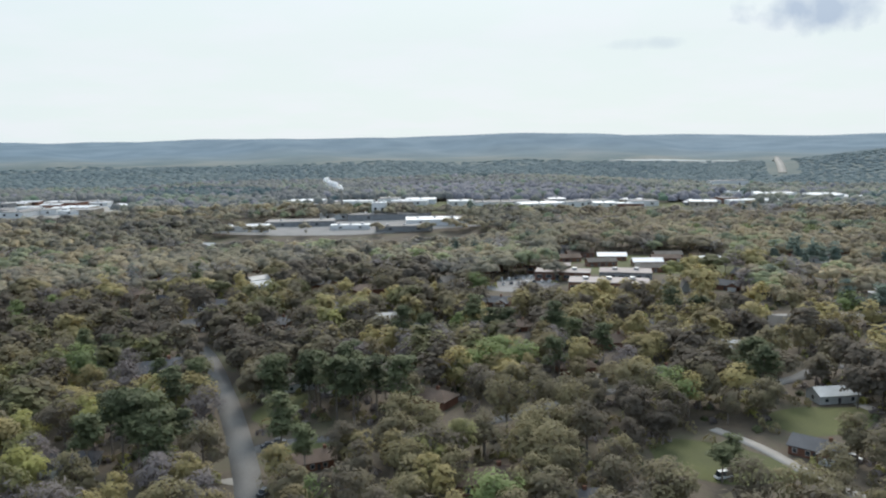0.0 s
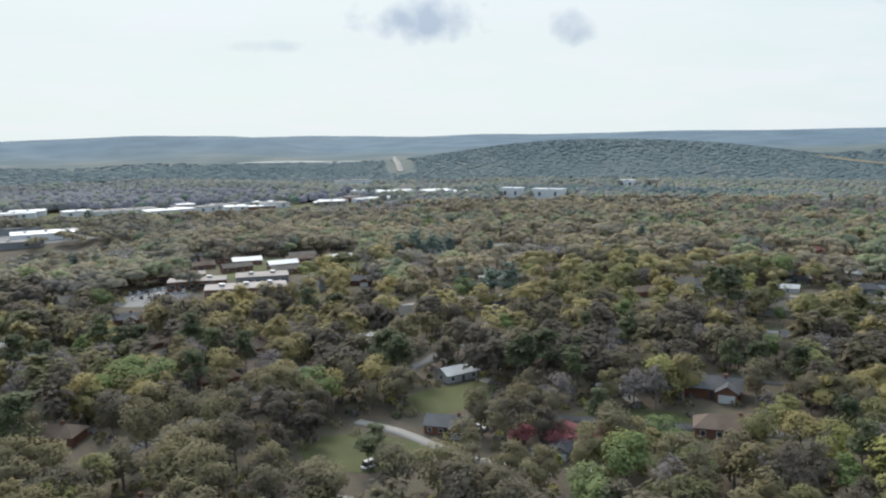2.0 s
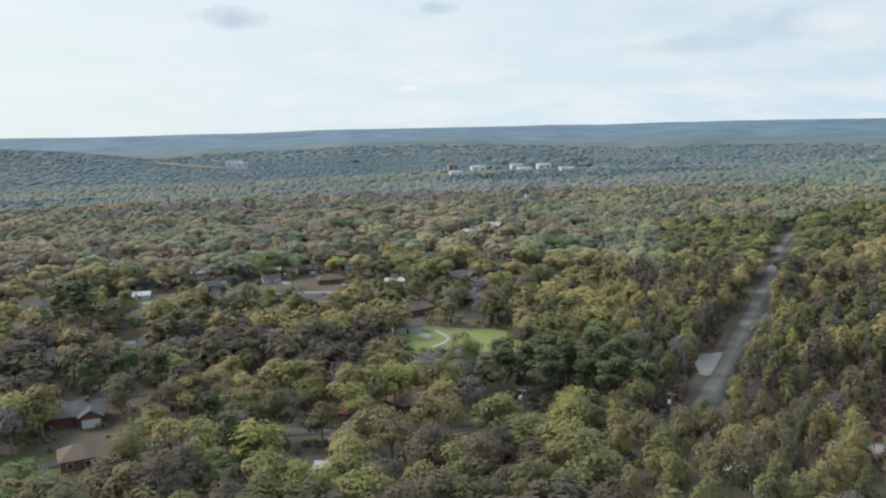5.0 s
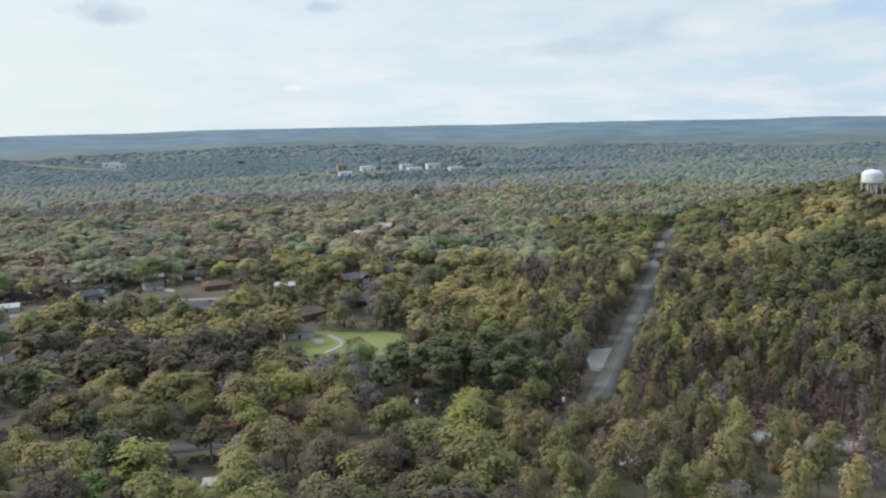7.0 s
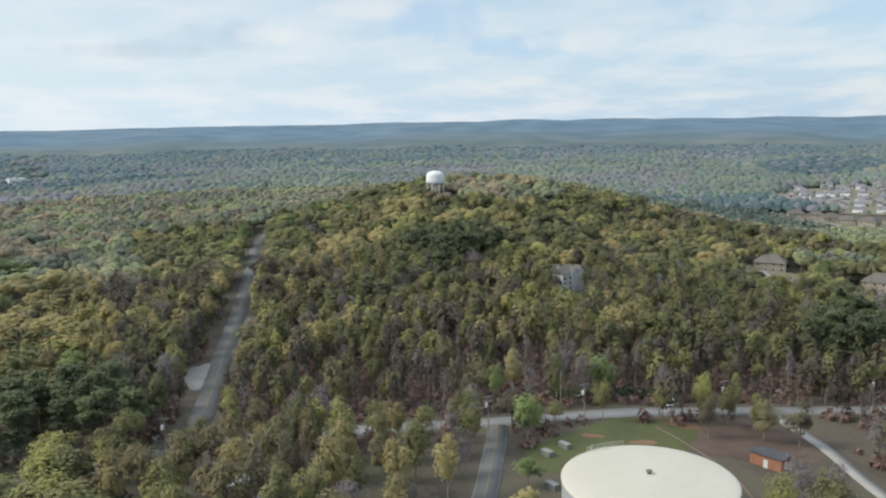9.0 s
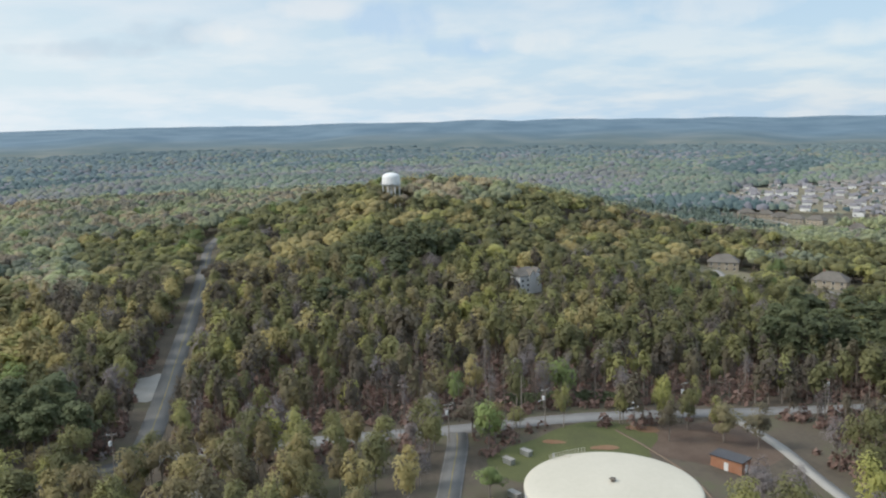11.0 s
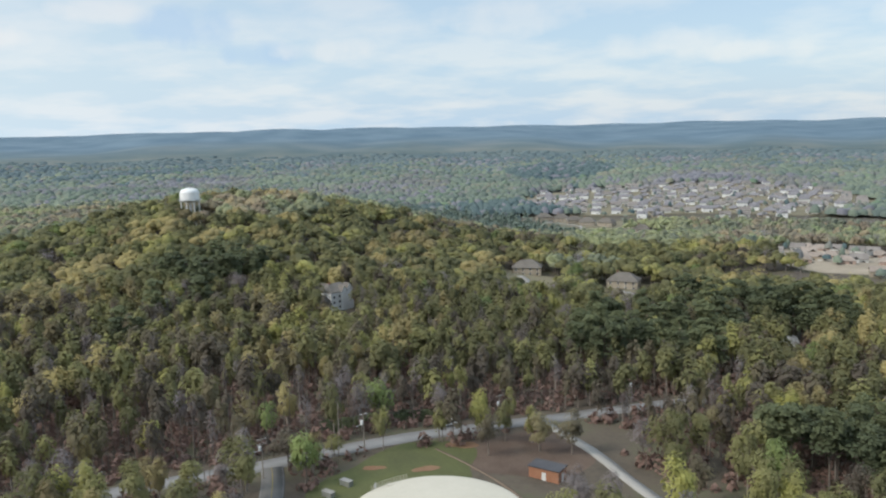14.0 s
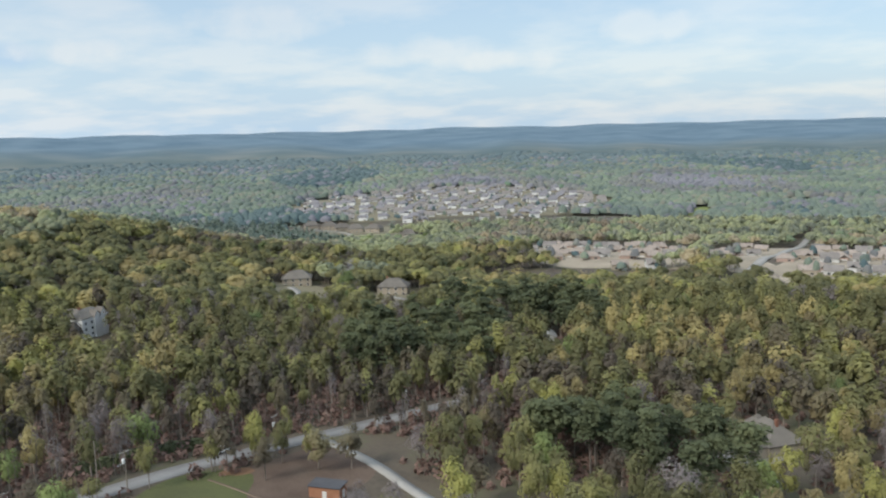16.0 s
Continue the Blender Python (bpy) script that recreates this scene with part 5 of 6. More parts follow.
for plain, rows in ((False, [q for q in HOUSES if math.hypot(q[0], q[1]) < 270]), (True, [q for q in HOUSES if math.hypot(q[0], q[1]) >= 270] + SUBURB)):
    made = [house("house", *k[:10], 1 if plain else k[10], group="houses of the suburb", plain=plain) for k in SUBURB_KINDS]
    for hx, hy, ht, hk, hs in rows:
        place(made[hk], hx, hy, ht, hs)
    for q in made:
        drop_template(q)

# large houses in the woods
mansion = house("mansion", "tall pale three-storey house standing above the woods", 16, 12, 9.8, 3.2, ROOFS[3], M_WHITE, 4.0, (3.5, 7, 3.0), True, 4, "house", rows=3)
mansion.matrix_world = pose(361, -150, float(land(361, -150)), 0, 0, 110) @ Matrix.Scale(0.86, 4)
for gx_, gw_, rise_ in ((-4.6, 5.2, 3.4), (-0.6, 4.0, 2.6)):
    for side in (-1, 1):
        bm = gable_wall(4.0, gw_, 9.8, rise_)
        bmesh.ops.rotate(bm, verts=bm.verts, cent=(0, 0, 0), matrix=Matrix.Rotation(radians(90), 3, "Z"))
        bmesh.ops.translate(bm, verts=bm.verts, vec=(gx_ * side, side * 5.2, 0.004))
        part("gable", bm, M_WHITE, mansion)
        part("roof", slab_roof(4.0, gw_, 9.8, rise_, 0.3, 0.0, gx_ * side, side * 5.2, True), ROOFS[3], mansion)
part("annexe", gable_wall(9.0, 8.0, 5.6, 2.6, 12.503, 1.0), M_GREY_WALL, mansion, "grey lower side wing")
part("roof", slab_roof(9.0, 8.0, 5.6, 2.6, 0.35, 0.0, 12.503, 1.0), ROOFS[0], mansion)
balcony = part("balcony", boxed(-6, -9.2, 5.4, 0, -7.25, 5.7), M_TRIM, mansion, "white timber balcony")
for i in range(7):
    part("baluster", boxed(-5.9 + i * 0.95, -9.15, 5.7, -5.8 + i * 0.95, -9.05, 6.6), M_TRIM, balcony)

villa = house("villa", "large stone house with a steep grey-brown hipped roof and terrace", 17, 13, 4.2, 5.2, ROOFS[3], M_TAN, 7.0, (4.0, 8.0, 4.0), True, 4, "house")
villa.matrix_world = pose(101, -214, float(land(101, -214)), 0, 0, 148) @ Matrix.Scale(0.84, 4)
part("roof", slab_roof(7, 8.0, 4.2, 3.6, 0.5, 3.6, -8.0, 2.0, True), ROOFS[3], villa)
part("wall", boxed(-12.0, -1.5, -0.6, -8.497, 5.5, 4.2), M_TAN, villa)
for gx_, gw_ in ((-4.6, 5.0), (0.0, 4.0)):
    bm = gable_wall(5.0, gw_, 4.2, gw_ * 0.55)
    bmesh.ops.rotate(bm, verts=bm.verts, cent=(0, 0, 0), matrix=Matrix.Rotation(radians(90), 3, "Z"))
    bmesh.ops.translate(bm, verts=bm.verts, vec=(gx_, -5.6, 0.004))
    part("gable", bm, M_TAN, villa)
    part("roof", slab_roof(5.0, gw_, 4.2, gw_ * 0.55, 0.35, 0.0, gx_, -5.6, True), ROOFS[3], villa)

HILL = house("hill_house", "large tan house with steep brown hipped roof on the valley side", 18, 12, 5.6, 4.2, ROOFS[3], M_TAN, 6.0, (-3.5, 6.5, 3.0), True, 4, group="large houses on the valley side", rows=2)
for hx, hy, ht in ((432, -318, 50), (371, -343, 35), (727, -640, 40), (706, -650, 20), (801, -636, 60), (778, -644, 40), (636, -634, 30), (750, -640, 55)):
    place(HILL, hx, hy, ht)
drop_template(HILL)

# estates in the valley: three plain types, in rows along curved streets
def estate_house(label, w, d, h, rise, roof, wall, hip, wx):
    """A plain estate house with a front wing, in few parts."""
    top = tagged(new("estate_house"), label, "house", "houses of the estate")
    bm = boxed(-w / 2, -d / 2, -1.0, w / 2, d / 2, h) if hip else gable_wall(w, d, h, rise)
    box(bm, wx - 2.9, -d / 2 - 3.0, -1.0, wx + 2.9, -d / 2 + 1.0, h - 0.05)
    part("wall", bm, wall, top)
    bm = slab_roof(w, d, h, rise, 0.5, hip)
    extra = slab_roof(d / 2 + 3.0, 5.8, h, 2.1, 0.4, 0.0, wx, -d / 4 - 1.5, True)
    tmp = bpy.data.meshes.new("tmp")
    extra.to_mesh(tmp)
    extra.free()
    bm.from_mesh(tmp)
    bpy.data.meshes.remove(tmp)
    part("roof", bm, roof, top)
    part("garage_door", boxed(wx - 2.1, -d / 2 - 3.07, 0.0, wx + 2.1, -d / 2 - 2.95, 2.3), M_TRIM, top, "white garage door")
    for sgn in (-1, 1):
        window(top, -wx, sgn * d / 2, 1.6, 2.2, 1.5, (0, sgn), True)
    return top


ESTATE = [estate_house(*k) for k in (
    ("estate house with grey hipped roof and tan walls", 14, 11, 3.4, 3.4, M_WARM_ROOF, M_TAN, 5.0, 3.2),
    ("estate house with taupe roof and pale walls", 13, 11, 3.6, 3.6, M_TAUPE_ROOF, M_SIDING, 0.0, -3.0),
    ("estate house with white siding and a grey gable roof", 12, 10, 5.4, 3.0, M_WARM_ROOF, M_WHITE, 0.0, 3.0))]
rng_e = np.random.RandomState(8)
ESTATE_AT = []


def estate(cx, cy, rx, ry, turn, gap, depth, most, size=1.0):
    ct, st = math.cos(radians(turn)), math.sin(radians(turn))
    made = 0
    for j in range(int(-ry / depth), int(ry / depth) + 1):
        for i in range(int(-rx / gap), int(rx / gap) + 1):
            u, v = (i + (j * 0.37) % 1) * gap + rng_e.uniform(-5, 5), j * depth + (9 if j % 2 else -3) + 8 * math.sin(i * gap / 90) + rng_e.uniform(-1.5, 1.5)
            if (u / rx) ** 2 + (v / ry) ** 2 < 1 and made < most and rng_e.uniform() < 0.9:
                ex, ey = cx + u * ct - v * st, cy + u * st + v * ct
                if all(np.hypot(c[:, 0] - ex, c[:, 1] - ey).min() > w + 6 for c, w in ROAD_LINES):
                    place(ESTATE[int(rng_e.choice(3, p=(0.35, 0.35, 0.3)))], ex, ey, turn + (180 if j % 2 else 0) + rng_e.uniform(-8, 8), size * rng_e.uniform(0.9, 1.1))
                    ESTATE_AT.append((ex, ey))
                    made += 1


estate(850, -955, 255, 255, 42, 23.5, 33.0, 260, 1.0)
NEAR_ESTATE = [estate_house(*k) for k in (
    ("estate house with sun-bleached tan hipped roof and brick walls", 14, 11, 3.4, 3.4, M_SAND_ROOF, M_PINK_BRICK, 5.0, 3.2),
    ("estate house with pinkish-grey roof and pale walls", 13, 11, 3.6, 3.6, M_TAUPE_ROOF, M_SIDING, 0.0, -3.0),
    ("estate house with tan gable roof and cream walls", 13, 10, 4.4, 3.0, M_SAND_ROOF, M_TAN, 0.0, 3.0))]
for t in ESTATE:
    drop_template(t)
ESTATE = NEAR_ESTATE
estate(360, -585, 70, 112, 32, 25.0, 30.0, 60, 0.86)
estate(222, -640, 74, 132, 20, 24.0, 30.0, 60, 0.86)
for t in ESTATE:
    drop_template(t)


ex, ey = np.array(ESTATE_AT).T
tx, ty = ex + rng_e.uniform(-9, 9, len(ex)), ey + rng_e.uniform(-14, 14, len(ex)) + 11
# garden trees share the far leaf colours that have haze in them
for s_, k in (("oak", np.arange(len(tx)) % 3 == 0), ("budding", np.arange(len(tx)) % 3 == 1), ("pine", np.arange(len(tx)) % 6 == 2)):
    domes("garden_trees", tx[k], ty[k], rng_e.uniform(2.2, 4.0, k.sum()), rng_e.uniform(5, 9, k.sum()), FAR_HAZED_LEAF[s_], "small garden trees between estate houses")

# ---------------------------------------------------------------- flat-roofed buildings
def hall(x, y, turn, w, d, h, wall, roof, label, name="building", units=2, openings=4, category="building", group=""):
    top = tagged(new(name), label, category, group)
    top.matrix_world = pose(x, y, float(land(x, y)) + 0.1, 0, 0, turn)
    a, b = w / 2, d / 2
    part("wall", boxed(-a, -b, -2, a, b, h), wall, top)
    part("roof", boxed(-a - 0.25, -b - 0.25, h + 0.003, a + 0.25, b + 0.25, h + 0.45, bevel=0.06), roof, top)
    for i in range(units):
        u = -a + w * (i + 0.7) / (units + 0.4)
        part("roof_unit", boxed(u - 1.4, -1.2 + i % 3, h + 0.45, u + 1.4, 1.2 + i % 3, h + 1.9, bevel=0.1), M_STEEL, top, "metal rooftop air unit")
    if math.hypot(x, y) > 600:
        openings = min(openings, 2)
    for i in range(openings):
        u = -a + w * (i + 0.5) / openings
        for f in (-1, 1):
            window(top, u, f * b, h * 0.5, min(3.0, w / openings * 0.6), h * 0.4, (0, f), math.hypot(x, y) > 600)
    return top


SCH = "school buildings"
hall(84, 412, -12, 40, 16, 4.8, M_BRICK, M_WARM_FLAT, "two-storey red brick school block with pinkish flat roof", "school_block", 3, 8, group=SCH)
hall(66, 450, -12, 30, 14, 4.2, M_BRICK, M_WARM_FLAT, "red brick school wing with pinkish flat roof", "school_block", 2, 6, group=SCH)
hall(100, 446, -12, 28, 16, 4.2, M_GREY_WALL, M_WARM_FLAT, "grey school wing with pinkish flat roof", "school_block", 2, 6, group=SCH)
hall(62, 482, -8, 26, 12, 3.8, M_BRICK, M_WARM_FLAT, "long low brick school wing", "school_block", 1, 5, group=SCH)
for sx_, sy_, tn, rk in ((51, 513, 0, 4), (78, 520, 5, 1), (108, 523, -5, 4), (124, 495, 0, 4), (140, 512, -4, 1), (150, 488, -10, 2), (96, 496, 6, 3), (30, 500, 0, 1), (120, 470, -8, 3), (146, 530, 0, 3), (90, 540, 10, 1), (64, 540, 0, 3), (165, 505, -10, 4)):
    u = house("classroom", "low school classroom building with pitched roof", 18, 8, 3.2, 1.8, ROOFS[rk], M_BRICK, 0.0, None, False, 4, "building", SCH)
    u.matrix_world = pose(sx_, sy_, float(land(sx_, sy_)), 0, 0, tn)
hall(108, 690, 0, 14, 8, 5, M_SIDING, ROOFS[4], "pale metal-roofed shed among trees", "shed", 0, 2)

FAC = "factory buildings"
for fx, fy, tn, w, d, h, wall, lab in (
        (-60, 895, 3, 90, 30, 6, M_GREY_WALL, "long grey factory hall with pale roof"), (-10, 845, 3, 60, 34, 5.5, M_WHITE, "white factory hall with bright flat roof"),
        (-72, 905, 0, 16, 14, 17, M_WHITE, "tall white factory tower block"), (-150, 850, 4, 70, 28, 5, M_GREY_WALL, "low factory shed with pale roof"),
        (-120, 905, 2, 34, 24, 6, M_WHITE, "white factory hall beside the chimney"), (-200, 812, 6, 50, 18, 5, M_WHITE, "low pale factory warehouse"),
        (-40, 808, 2, 56, 14, 5, M_GREY_WALL, "low grey loading shed"), (-95, 822, 2, 40, 12, 4, M_WHITE, "white trailer shed in the factory yard")):
    hall(fx, fy, tn, w, d, h, wall, M_FLAT_ROOF if wall is M_GREY_WALL else ROOFS[4], lab, "factory_hall", 3, 5, group=FAC)

stack_top = tagged(new("factory_chimney"), "tall slim pale chimney of the factory", "chimney")
stack_top.matrix_world = pose(-116, 925, float(land(-116, 925)))
for nm, z0, z1, r0, r1, m_ in (("shaft", -1, 30, 1.6, 1.1, M_CONCRETE), ("rim", 30, 31, 1.4, 1.4, M_STEEL)):
    bm = bmesh.new()
    bmesh.ops.create_cone(bm, cap_ends=True, segments=16, radius1=r0, radius2=r1, depth=z1 - z0)
    bmesh.ops.translate(bm, verts=bm.verts, vec=(0, 0, (z0 + z1) / 2))
    part(nm, bm, m_, stack_top)
M_STEAM = material("white_steam", (0.92, 0.92, 0.92), (0.98, 0.98, 0.98), 0.1, 1.0, 0, 6, spec=0.0, through_light=0.7)
bm = bmesh.new()
rs = np.random.RandomState(3)
for i in range(12):
    k = i / 11
    r = bmesh.ops.create_icosphere(bm, subdivisions=2, radius=1.3 + 2.6 * math.sin(k * 2.6 + 0.3))
    for v in r["verts"]:
        v.co *= 1 + 0.16 * noise.noise(v.co * 0.9 + Vector((i * 3.1, 0, 0)))
    bmesh.ops.translate(bm, verts=r["verts"], vec=(-116 - 20 * k + rs.uniform(-2, 2), 925 + rs.uniform(-2, 2), float(land(-116, 925)) + 31 + 11 * k + rs.uniform(-1.5, 1.5)))
me = bpy.data.meshes.new("steam_plume")
bm.to_mesh(me)
bm.free()
me.materials.append(M_STEAM)
tagged(new("steam_plume", me), "white steam drifting from the factory chimney", "steam", kind="stuff")

TOWN = "buildings of the town"
rt = np.random.RandomState(21)
walls_t, labels_t = (M_WHITE, M_BRICK, M_TAN, M_GREY_WALL), ("white flat-roofed town building", "brick flat-roofed town building", "tan flat-roofed town building", "grey flat-roofed town building")
for cx, cy, rx, ry, count, w0, w1 in ((-500, 1000, 115, 95, 26, 18, 42), (100, 1030, 310, 26, 34, 18, 52), (500, 1125, 120, 32, 12, 20, 50), (380, 1300, 90, 30, 5, 20, 46), (-290, 1050, 50, 22, 6, 14, 26)):
    made = []
    while len(made) < count:
        u, v = rt.uniform(-1, 1), rt.uniform(-1, 1)
        px_, py_ = cx + rx * u, cy + ry * v
        if rx < 200 and u * u + v * v > 1:
            continue
        if len(made) < 500 and rt.uniform() < 0.97 and any(abs(px_ - q[0]) < 22 and abs(py_ - q[1]) < 12 for q in made):
            continue
        made.append((px_, py_))
        k = int(rt.choice(4, p=(0.5, 0.15, 0.22, 0.13)))
        hall(px_, py_, rt.uniform(-12, 12), rt.uniform(w0, w1), rt.uniform(16, 30), rt.uniform(3.8, 7), walls_t[k], ROOFS[4] if rt.uniform() < 0.55 else M_FLAT_ROOF, labels_t[k], "town_building", 1, 3, group=TOWN)
hall(513, 1478, 5, 70, 22, 14, M_WHITE, M_FLAT_ROOF, "long white building on a terrace below the hill", "town_building", 2, 6, group=TOWN)
for px_, py_, w_ in FAR_BUILDINGS:
    hall(px_, py_, -55, w_, 14, 13, M_WHITE if w_ > 22 else M_TAN, ROOFS[4] if w_ > 22 else M_FLAT_ROOF, "pale building rising among distant trees", "town_building", 1, 3, group=TOWN)
church = house("church", "pale church with a gabled roof and tower among trees", 18, 11, 8, 6, ROOFS[3], M_SIDING, 0.0, None, False, 4, "church")
church.matrix_world = pose(806, 203, float(land(806, 203)), 0, 0, -60)
tower = part("tower", boxed(-12.6, -2.6, -0.6, -9.003, 2.6, 17), M_SIDING, church, "square pale church tower")
bm = bmesh.new()
bmesh.ops.create_cone(bm, cap_ends=True, segments=4, radius1=3.2, radius2=0.05, depth=6)
bmesh.ops.rotate(bm, verts=bm.verts, cent=(0, 0, 0), matrix=Matrix.Rotation(radians(45), 3, "Z"))
bmesh.ops.translate(bm, verts=bm.verts, vec=(-10.8, 0, 20.0))
part("spire", bm, ROOFS[2], tower, "dark pointed spire")


# ---------------------------------------------------------------- storage tank and water tower
def lathe(profile, segments):
    """A body of revolution from (radius, height) pairs."""
    bm = bmesh.new()
    rings = []
    for r, z in profile:
        if r < 0.02:
            rings.append([bm.verts.new((0, 0, z))])
        else:
            rings.append([bm.verts.new((r * math.cos(i * 2 * math.pi / segments), r * math.sin(i * 2 * math.pi / segments), z)) for i in range(segments)])
    for a, b in zip(rings[:-1], rings[1:]):
        for i in range(segments):
            j = (i + 1) % segments
            q = [a[i % len(a)], a[j % len(a)], b[j % len(b)], b[i % len(b)]]
            bm.faces.new(list(dict.fromkeys(q)))
    bmesh.ops.recalc_face_normals(bm, faces=bm.faces)
    return bm


tank = tagged(new("storage_tank"), "wide cream-white steel water storage tank with low domed roof", "storage tank")
tank.matrix_world = pose(151, -74, float(land(151, -74)))
TANK_R, TANK_H = 17.4, 10.0
shell = part("shell", lathe([(TANK_R, -0.4), (TANK_R, TANK_H)], 96), M_TANK_SIDE, tank, "pale grey steel shell")
for i in range(1, 5):
    part("seam", lathe([(TANK_R + 0.01, i * 2.1), (TANK_R + 0.05, i * 2.1 + 0.05), (TANK_R + 0.01, i * 2.1 + 0.1)], 96), M_TANK_SIDE, shell)
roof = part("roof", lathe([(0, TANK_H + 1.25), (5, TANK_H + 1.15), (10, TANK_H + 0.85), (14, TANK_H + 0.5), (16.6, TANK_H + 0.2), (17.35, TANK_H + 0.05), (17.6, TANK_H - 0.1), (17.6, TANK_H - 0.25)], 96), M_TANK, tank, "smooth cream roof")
for p in roof.data.polygons:
    p.use_smooth = True
vent = part("vent", lathe([(0, TANK_H + 2.0), (0.55, TANK_H + 1.95), (0.7, TANK_H + 1.75), (0.4, TANK_H + 1.7), (0.4, TANK_H + 1.1)], 16), M_BRONZE, tank, "dark bronze roof vent")
rail = part("handrail", boxed(15.6, 1.0, TANK_H + 0.3, 16.8, 2.2, TANK_H + 0.42), M_TANK, tank, "pale handrail at the roof edge")
for i in range(13):
    a = radians(-10 + i * 2.6)
    px_, py_ = 16.9 * math.cos(a), 16.9 * math.sin(a)
    v, f = tube((px_, py_, TANK_H), (px_, py_, TANK_H + 1.3), 0.05, 0.05, 6)
    o = new("post", mesh_of("post", v, f, [M_TANK]))
    o.parent = rail
    if i:
        for zz in (0.65, 1.25):
            v, f = tube((*last, TANK_H + zz), (px_, py_, TANK_H + zz), 0.04, 0.04, 5)
            o = new("rail_bar", mesh_of("rail_bar", v, f, [M_TANK]))
            o.parent = rail
    last = (px_, py_)
ladder = part("ladder", boxed(17.5, 4.0, 0, 17.6, 4.08, TANK_H + 1), M_STEEL, tank, "steel access ladder")
part("ladder_side", boxed(17.1, 4.5, 0, 17.2, 4.58, TANK_H + 1), M_STEEL, ladder)
for i in range(30):
    part("rung", boxed(17.15, 4.05, 0.3 + i * 0.36, 17.55, 4.55, 0.34 + i * 0.36), M_STEEL, ladder)

wtower = tagged(new("water_tower"), "white water tower rising just above the treetops", "water tower")
wtower.matrix_world = pose(536, -135, float(land(536, -135)))
wz = 44.8 - float(land(536, -135))
bowl = part("bowl", lathe([(0, wz + 3.9), (1.8, wz + 3.8), (3.7, wz + 3.3), (5.0, wz + 2.6), (5.7, wz + 1.7), (5.95, wz + 0.6), (6.0, wz - 3.4), (6.1, wz - 4.2), (5.2, wz - 4.7), (3.0, wz - 5.1), (0, wz - 5.3)], 48), M_WHITE, wtower, "white rounded steel bowl")
for p in bowl.data.polygons:
    p.use_smooth = True
part("walkway", lathe([(6.2, wz - 3.6), (6.95, wz - 3.6), (6.95, wz - 3.35), (6.2, wz - 3.35)], 40), M_STEEL, wtower, "narrow steel walkway")
part("handrail", lathe([(6.9, wz - 2.4), (6.96, wz - 2.4), (6.96, wz - 2.3), (6.9, wz - 2.3)], 40), M_STEEL, wtower, "thin walkway handrail")
part("roof_vent", lathe([(0, wz + 4.5), (0.5, wz + 4.4), (0.5, wz + 3.7)], 14), M_STEEL, wtower, "small roof vent")
part("riser", lathe([(0.8, -0.5), (0.8, wz - 5.2)], 20), M_WHITE, wtower, "central white pipe")
for i in range(8):
    a = radians(i * 45 + 10)
    v, f = tube((6.0 * math.cos(a), 6.0 * math.sin(a), -0.5), (5.8 * math.cos(a), 5.8 * math.sin(a), wz - 4.0), 0.32, 0.32, 10)
    o = new("leg", mesh_of("leg", v, f, [M_WHITE]))
    o.parent = wtower


# ---------------------------------------------------------------- poles and wires
def utility_pole(x, y, h, arms, turn, lamp=False, box_=True):
    top = tagged(new("utility_pole"), "weathered wooden utility pole beside the road", "utility pole", "poles along the road")
    top.matrix_world = pose(x, y, float(land(x, y)), 0, 0, turn)
    v, f = tube((0, 0, -0.5), (0, 0, h), 0.17, 0.11, 8)
    o = new("pole", mesh_of("pole", v, f, [M_POLE]))
    o.parent = top
    for i in range(arms):
        arm = part("crossarm", boxed(-1.2, -0.07, h - 0.6 - i * 1.2, 1.2, 0.07, h - 0.45 - i * 1.2), M_POLE, top)
        for u in (-1.1, -0.5, 0.5, 1.1):
            part("insulator", boxed(u - 0.06, -0.06, h - 0.45 - i * 1.2, u + 0.06, 0.06, h - 0.2 - i * 1.2, bevel=0.02), M_WHITE, arm)
    if box_:
        bm = bmesh.new()
        bmesh.ops.create_cone(bm, cap_ends=True, segments=12, radius1=0.35, radius2=0.35, depth=1.1)
        bmesh.ops.translate(bm, verts=bm.verts, vec=(0.5, 0, h - 2.6))
        part("transformer", bm, M_WHITE, top, "pale transformer can")
    if lamp:
        part("lamp_arm", boxed(0, -0.05, h - 3.2, 1.9, 0.05, h - 3.1), M_STEEL, top)
        part("lamp_head", boxed(1.6, -0.15, h - 3.35, 2.2, 0.15, h - 3.15, bevel=0.04), M_STEEL, top)
    return x, y, float(land(x, y)) + h


POLES = [utility_pole(*a) for a in ((208, 60, 11, 1, 80), (216, 22, 11, 1, 85), (208, -22, 11, 1, 95), (207, -59, 10.5, 2, 95, True), (208, -87, 10.5, 1, 95, True), (204, -128, 10.5, 1, 100), (196, -172, 11, 1, 105))]
utility_pole(217, -84, 11.5, 0, 0, False, False)
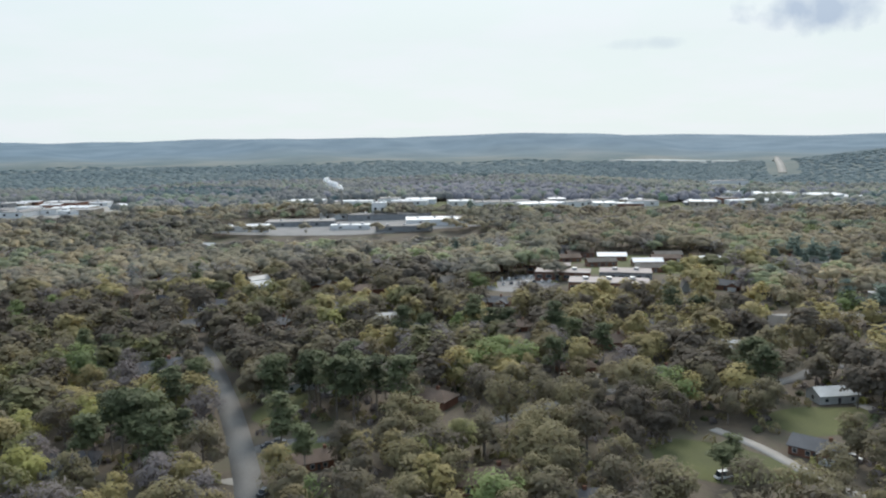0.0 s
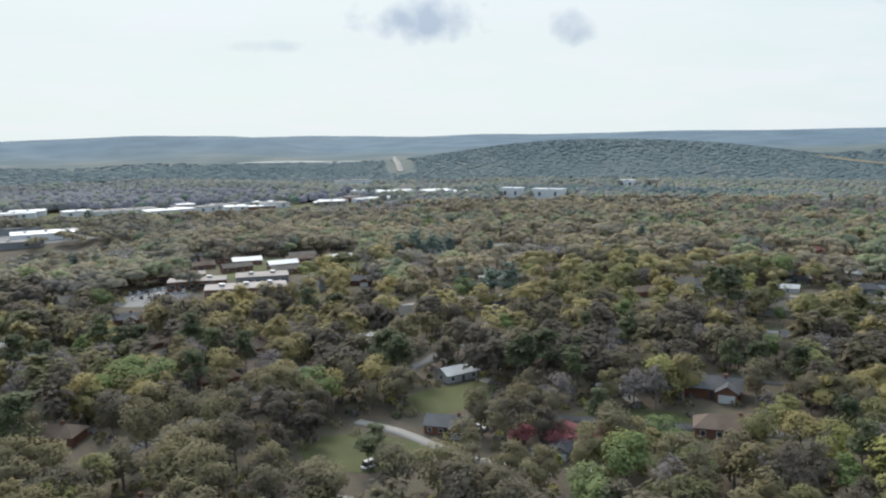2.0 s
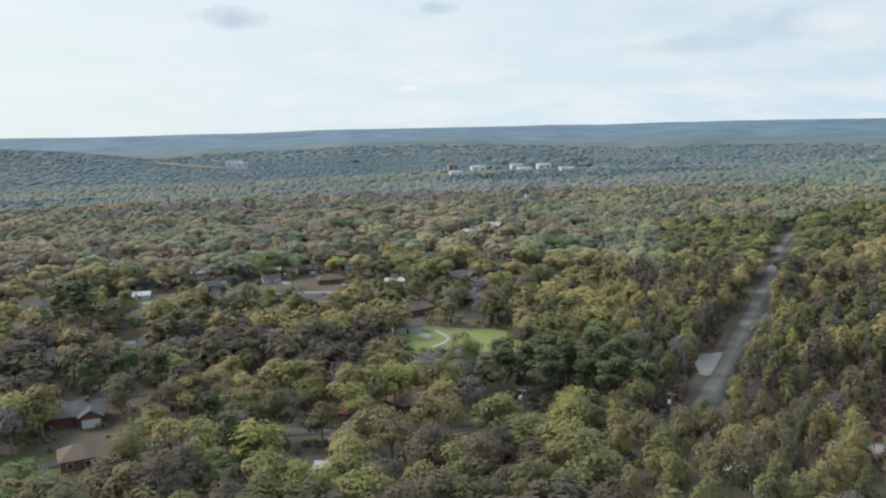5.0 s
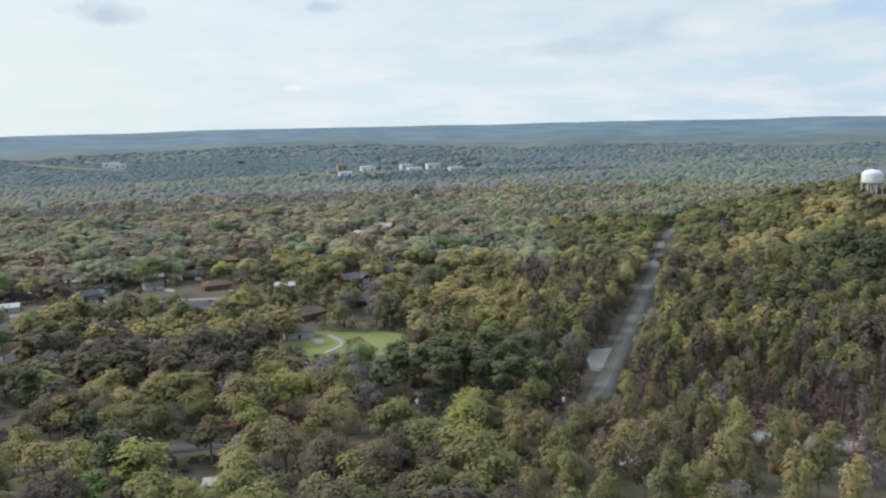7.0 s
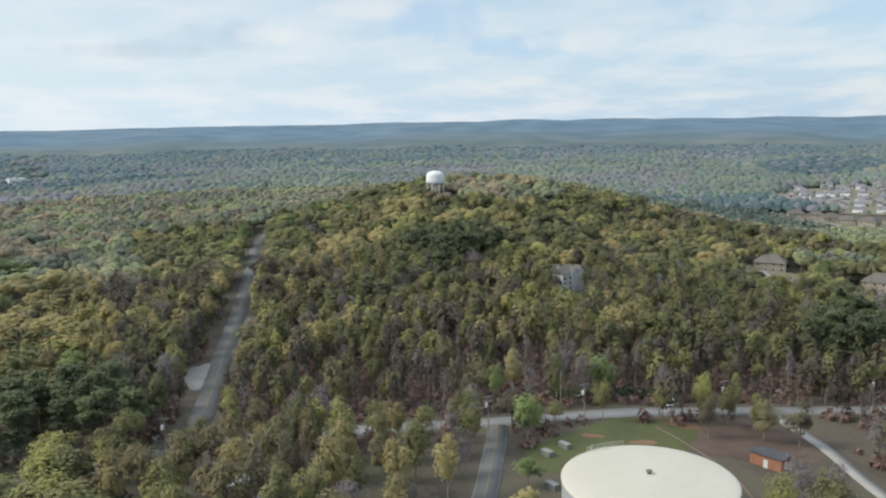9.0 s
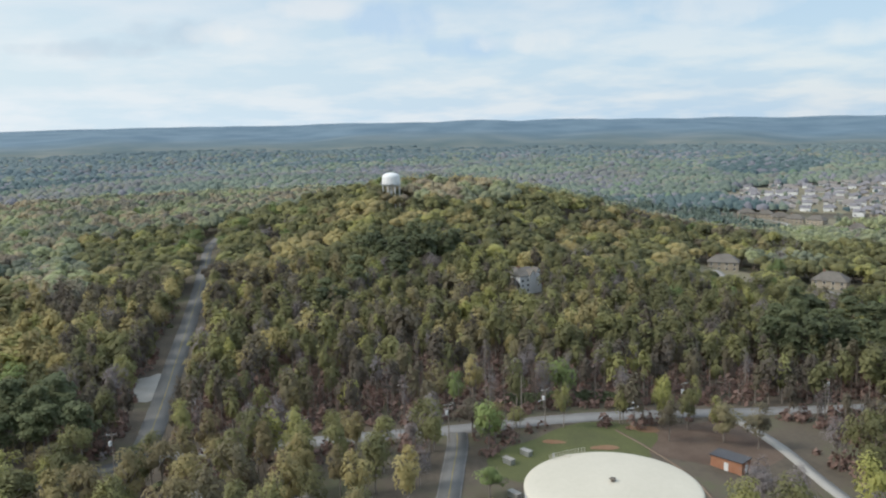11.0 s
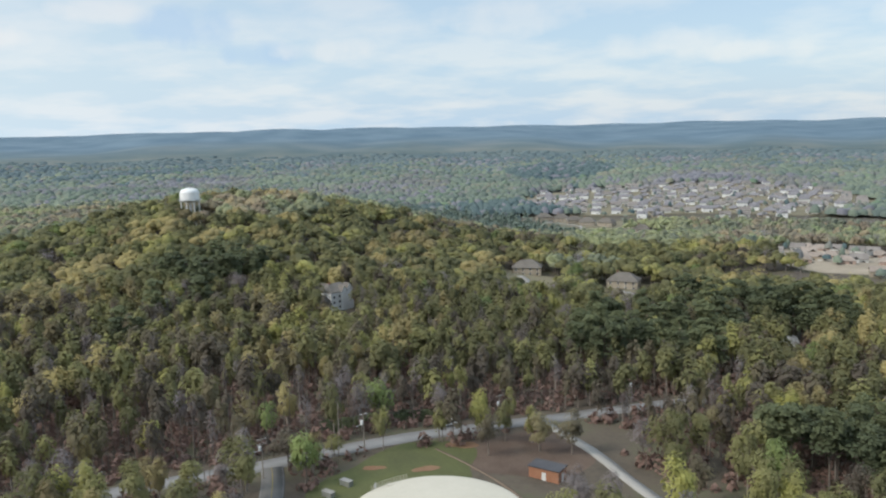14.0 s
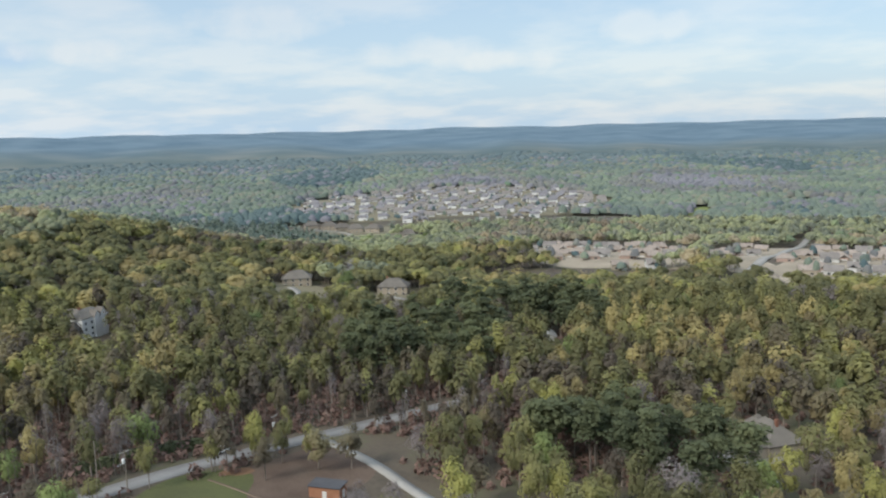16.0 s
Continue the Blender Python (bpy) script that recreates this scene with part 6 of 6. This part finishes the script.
for a, b in zip(POLES[:-1], POLES[1:]):
    for off in (-1.05, 1.05):
        pts = []
        for i in range(13):
            k = i / 12
            p = np.array(a) * (1 - k) + np.array(b) * k
            pts.append((p[0] + off, p[1], p[2] - 0.3 - 3.2 * k * (1 - k)))
        v = np.array([(p[0] + 0.02 * dx, p[1] + 0.02 * dx, p[2] + 0.02 * dz) for p in pts for dx, dz in ((1, 0), (0, 1), (-1, 0), (0, -1))])
        f = np.array([(4 * i + k, 4 * i + (k + 1) % 4, 4 * i + 4 + (k + 1) % 4) for i in range(12) for k in range(4)] + [(4 * i + k, 4 * i + 4 + (k + 1) % 4, 4 * i + 4 + k) for i in range(12) for k in range(4)])
        tagged(new("cable", mesh_of("cable", v, f, [M_DARK])), "thin dark power cable sagging between poles", "cable", "power cables")


# ---------------------------------------------------------------- cars and small things
def car(x, y, turn, paint, label, van=False):
    top = tagged(new("car"), label, "car", "parked cars")
    top.matrix_world = pose(x, y, float(land(x, y)) + 0.14, 0, 0, turn)
    hgt = 1.9 if van else 1.4
    part("body", boxed(-2.2, -0.88, 0.28, 2.2, 0.88, 0.85, bevel=0.12), CAR_PAINT[paint], top)
    bm = boxed(-1.9 if van else -1.3, -0.78, 0.853, 1.5 if van else 0.9, 0.78, hgt)
    for v in bm.verts:
        if v.co.z > 1:
            v.co.x *= 0.82
            v.co.y *= 0.88
    part("windows", bm, M_GLASS, top, "dark car windows")
    part("car_roof", boxed(-1.5 if van else -1.02, -0.66, hgt + 0.003, 1.2 if van else 0.7, 0.66, hgt + 0.06, bevel=0.03), CAR_PAINT[paint], top)
    for wx in (-1.4, 1.4):
        for wy in (-0.86, 0.86):
            bm = bmesh.new()
            bmesh.ops.create_cone(bm, cap_ends=True, segments=14, radius1=0.33, radius2=0.33, depth=0.22)
            bmesh.ops.rotate(bm, verts=bm.verts, cent=(0, 0, 0), matrix=Matrix.Rotation(radians(90), 3, "X"))
            bmesh.ops.translate(bm, verts=bm.verts, vec=(wx, wy, 0.32))
            wh = part("wheel", bm, M_RUBBER, top)
            part("rim", boxed(wx - 0.15, wy * 1.135 - 0.01, 0.17, wx + 0.15, wy * 1.135 + 0.01, 0.47, bevel=0.004), M_STEEL, wh)
    return top


for a in ((213, -117, -88, 0, "white van on the pale road", True), (-47, 206, 15, 1, "dark car at the street corner"), (-45, 208.5, 15, 1, "dark car at the street corner"), (-42, 177, 70, 1, "black car parked beside the street"),
          (99, 190, -40, 0, "white car parked by a grey house"), (140, 159, -20, 0, "white car parked beside a dark-roofed house"), (138, 163, -20, 0, "white pickup parked beside a dark-roofed house", True),
          (246, 209, 60, 0, "white car on a residential street"), (252, 205, 60, 2, "silver car on a residential street"), (64, 180, 20, 0, "white car on a lawn", True),
          (92, -189, 30, 2, "silver car on the terrace drive")):
    car(*a)
for i in range(16):
    car(32 + (i % 8) * 4.2, 440 + (i // 8) * 16, 85, i % 3, "parked car on the school car park")

trailer = house("mobile_home", "long white mobile home beside the field", 15, 4.2, 3.0, 0.7, ROOFS[4], M_SIDING, 0.0, None, False, 5, "mobile home")
trailer.matrix_world = pose(248, 95, float(land(248, 95)), 0, 0, -65)
ruin = tagged(new("brick_shed"), "small orange brick shed with a white door", "shed")
ruin.matrix_world = pose(172, -119, float(land(172, -119)), 0, 0, 25)
part("wall", boxed(-4, -2.2, -0.4, 4, 2.2, 3.0), M_ORANGE_BRICK, ruin)
part("roof", boxed(-4.3, -2.5, 3.003, 4.3, 2.5, 3.25, bevel=0.05), ROOFS[2], ruin)
part("door", boxed(-4.06, -0.6, 0, -3.95, 0.5, 2.1), M_TRIM, ruin, "white shed door")
part("door", boxed(-0.6, 2.15, 0, 0.5, 2.26, 2.1), M_TRIM, ruin, "white shed door")
for bx, by in ((192, -74), (189, -68), (172, -62)):
    cab = tagged(new("utility_cabinet"), "grey metal utility cabinet on the grass", "cabinet", "utility cabinets")
    cab.matrix_world = pose(bx, by, float(land(bx, by)), 0, 0, 20)
    part("body", boxed(-1.5, -0.7, -0.1, 1.5, 0.7, 1.3, bevel=0.05), M_STEEL, cab)
    part("lid", boxed(-1.6, -0.8, 1.303, 1.6, 0.8, 1.42, bevel=0.03), M_CONCRETE, cab, "pale flat lid")
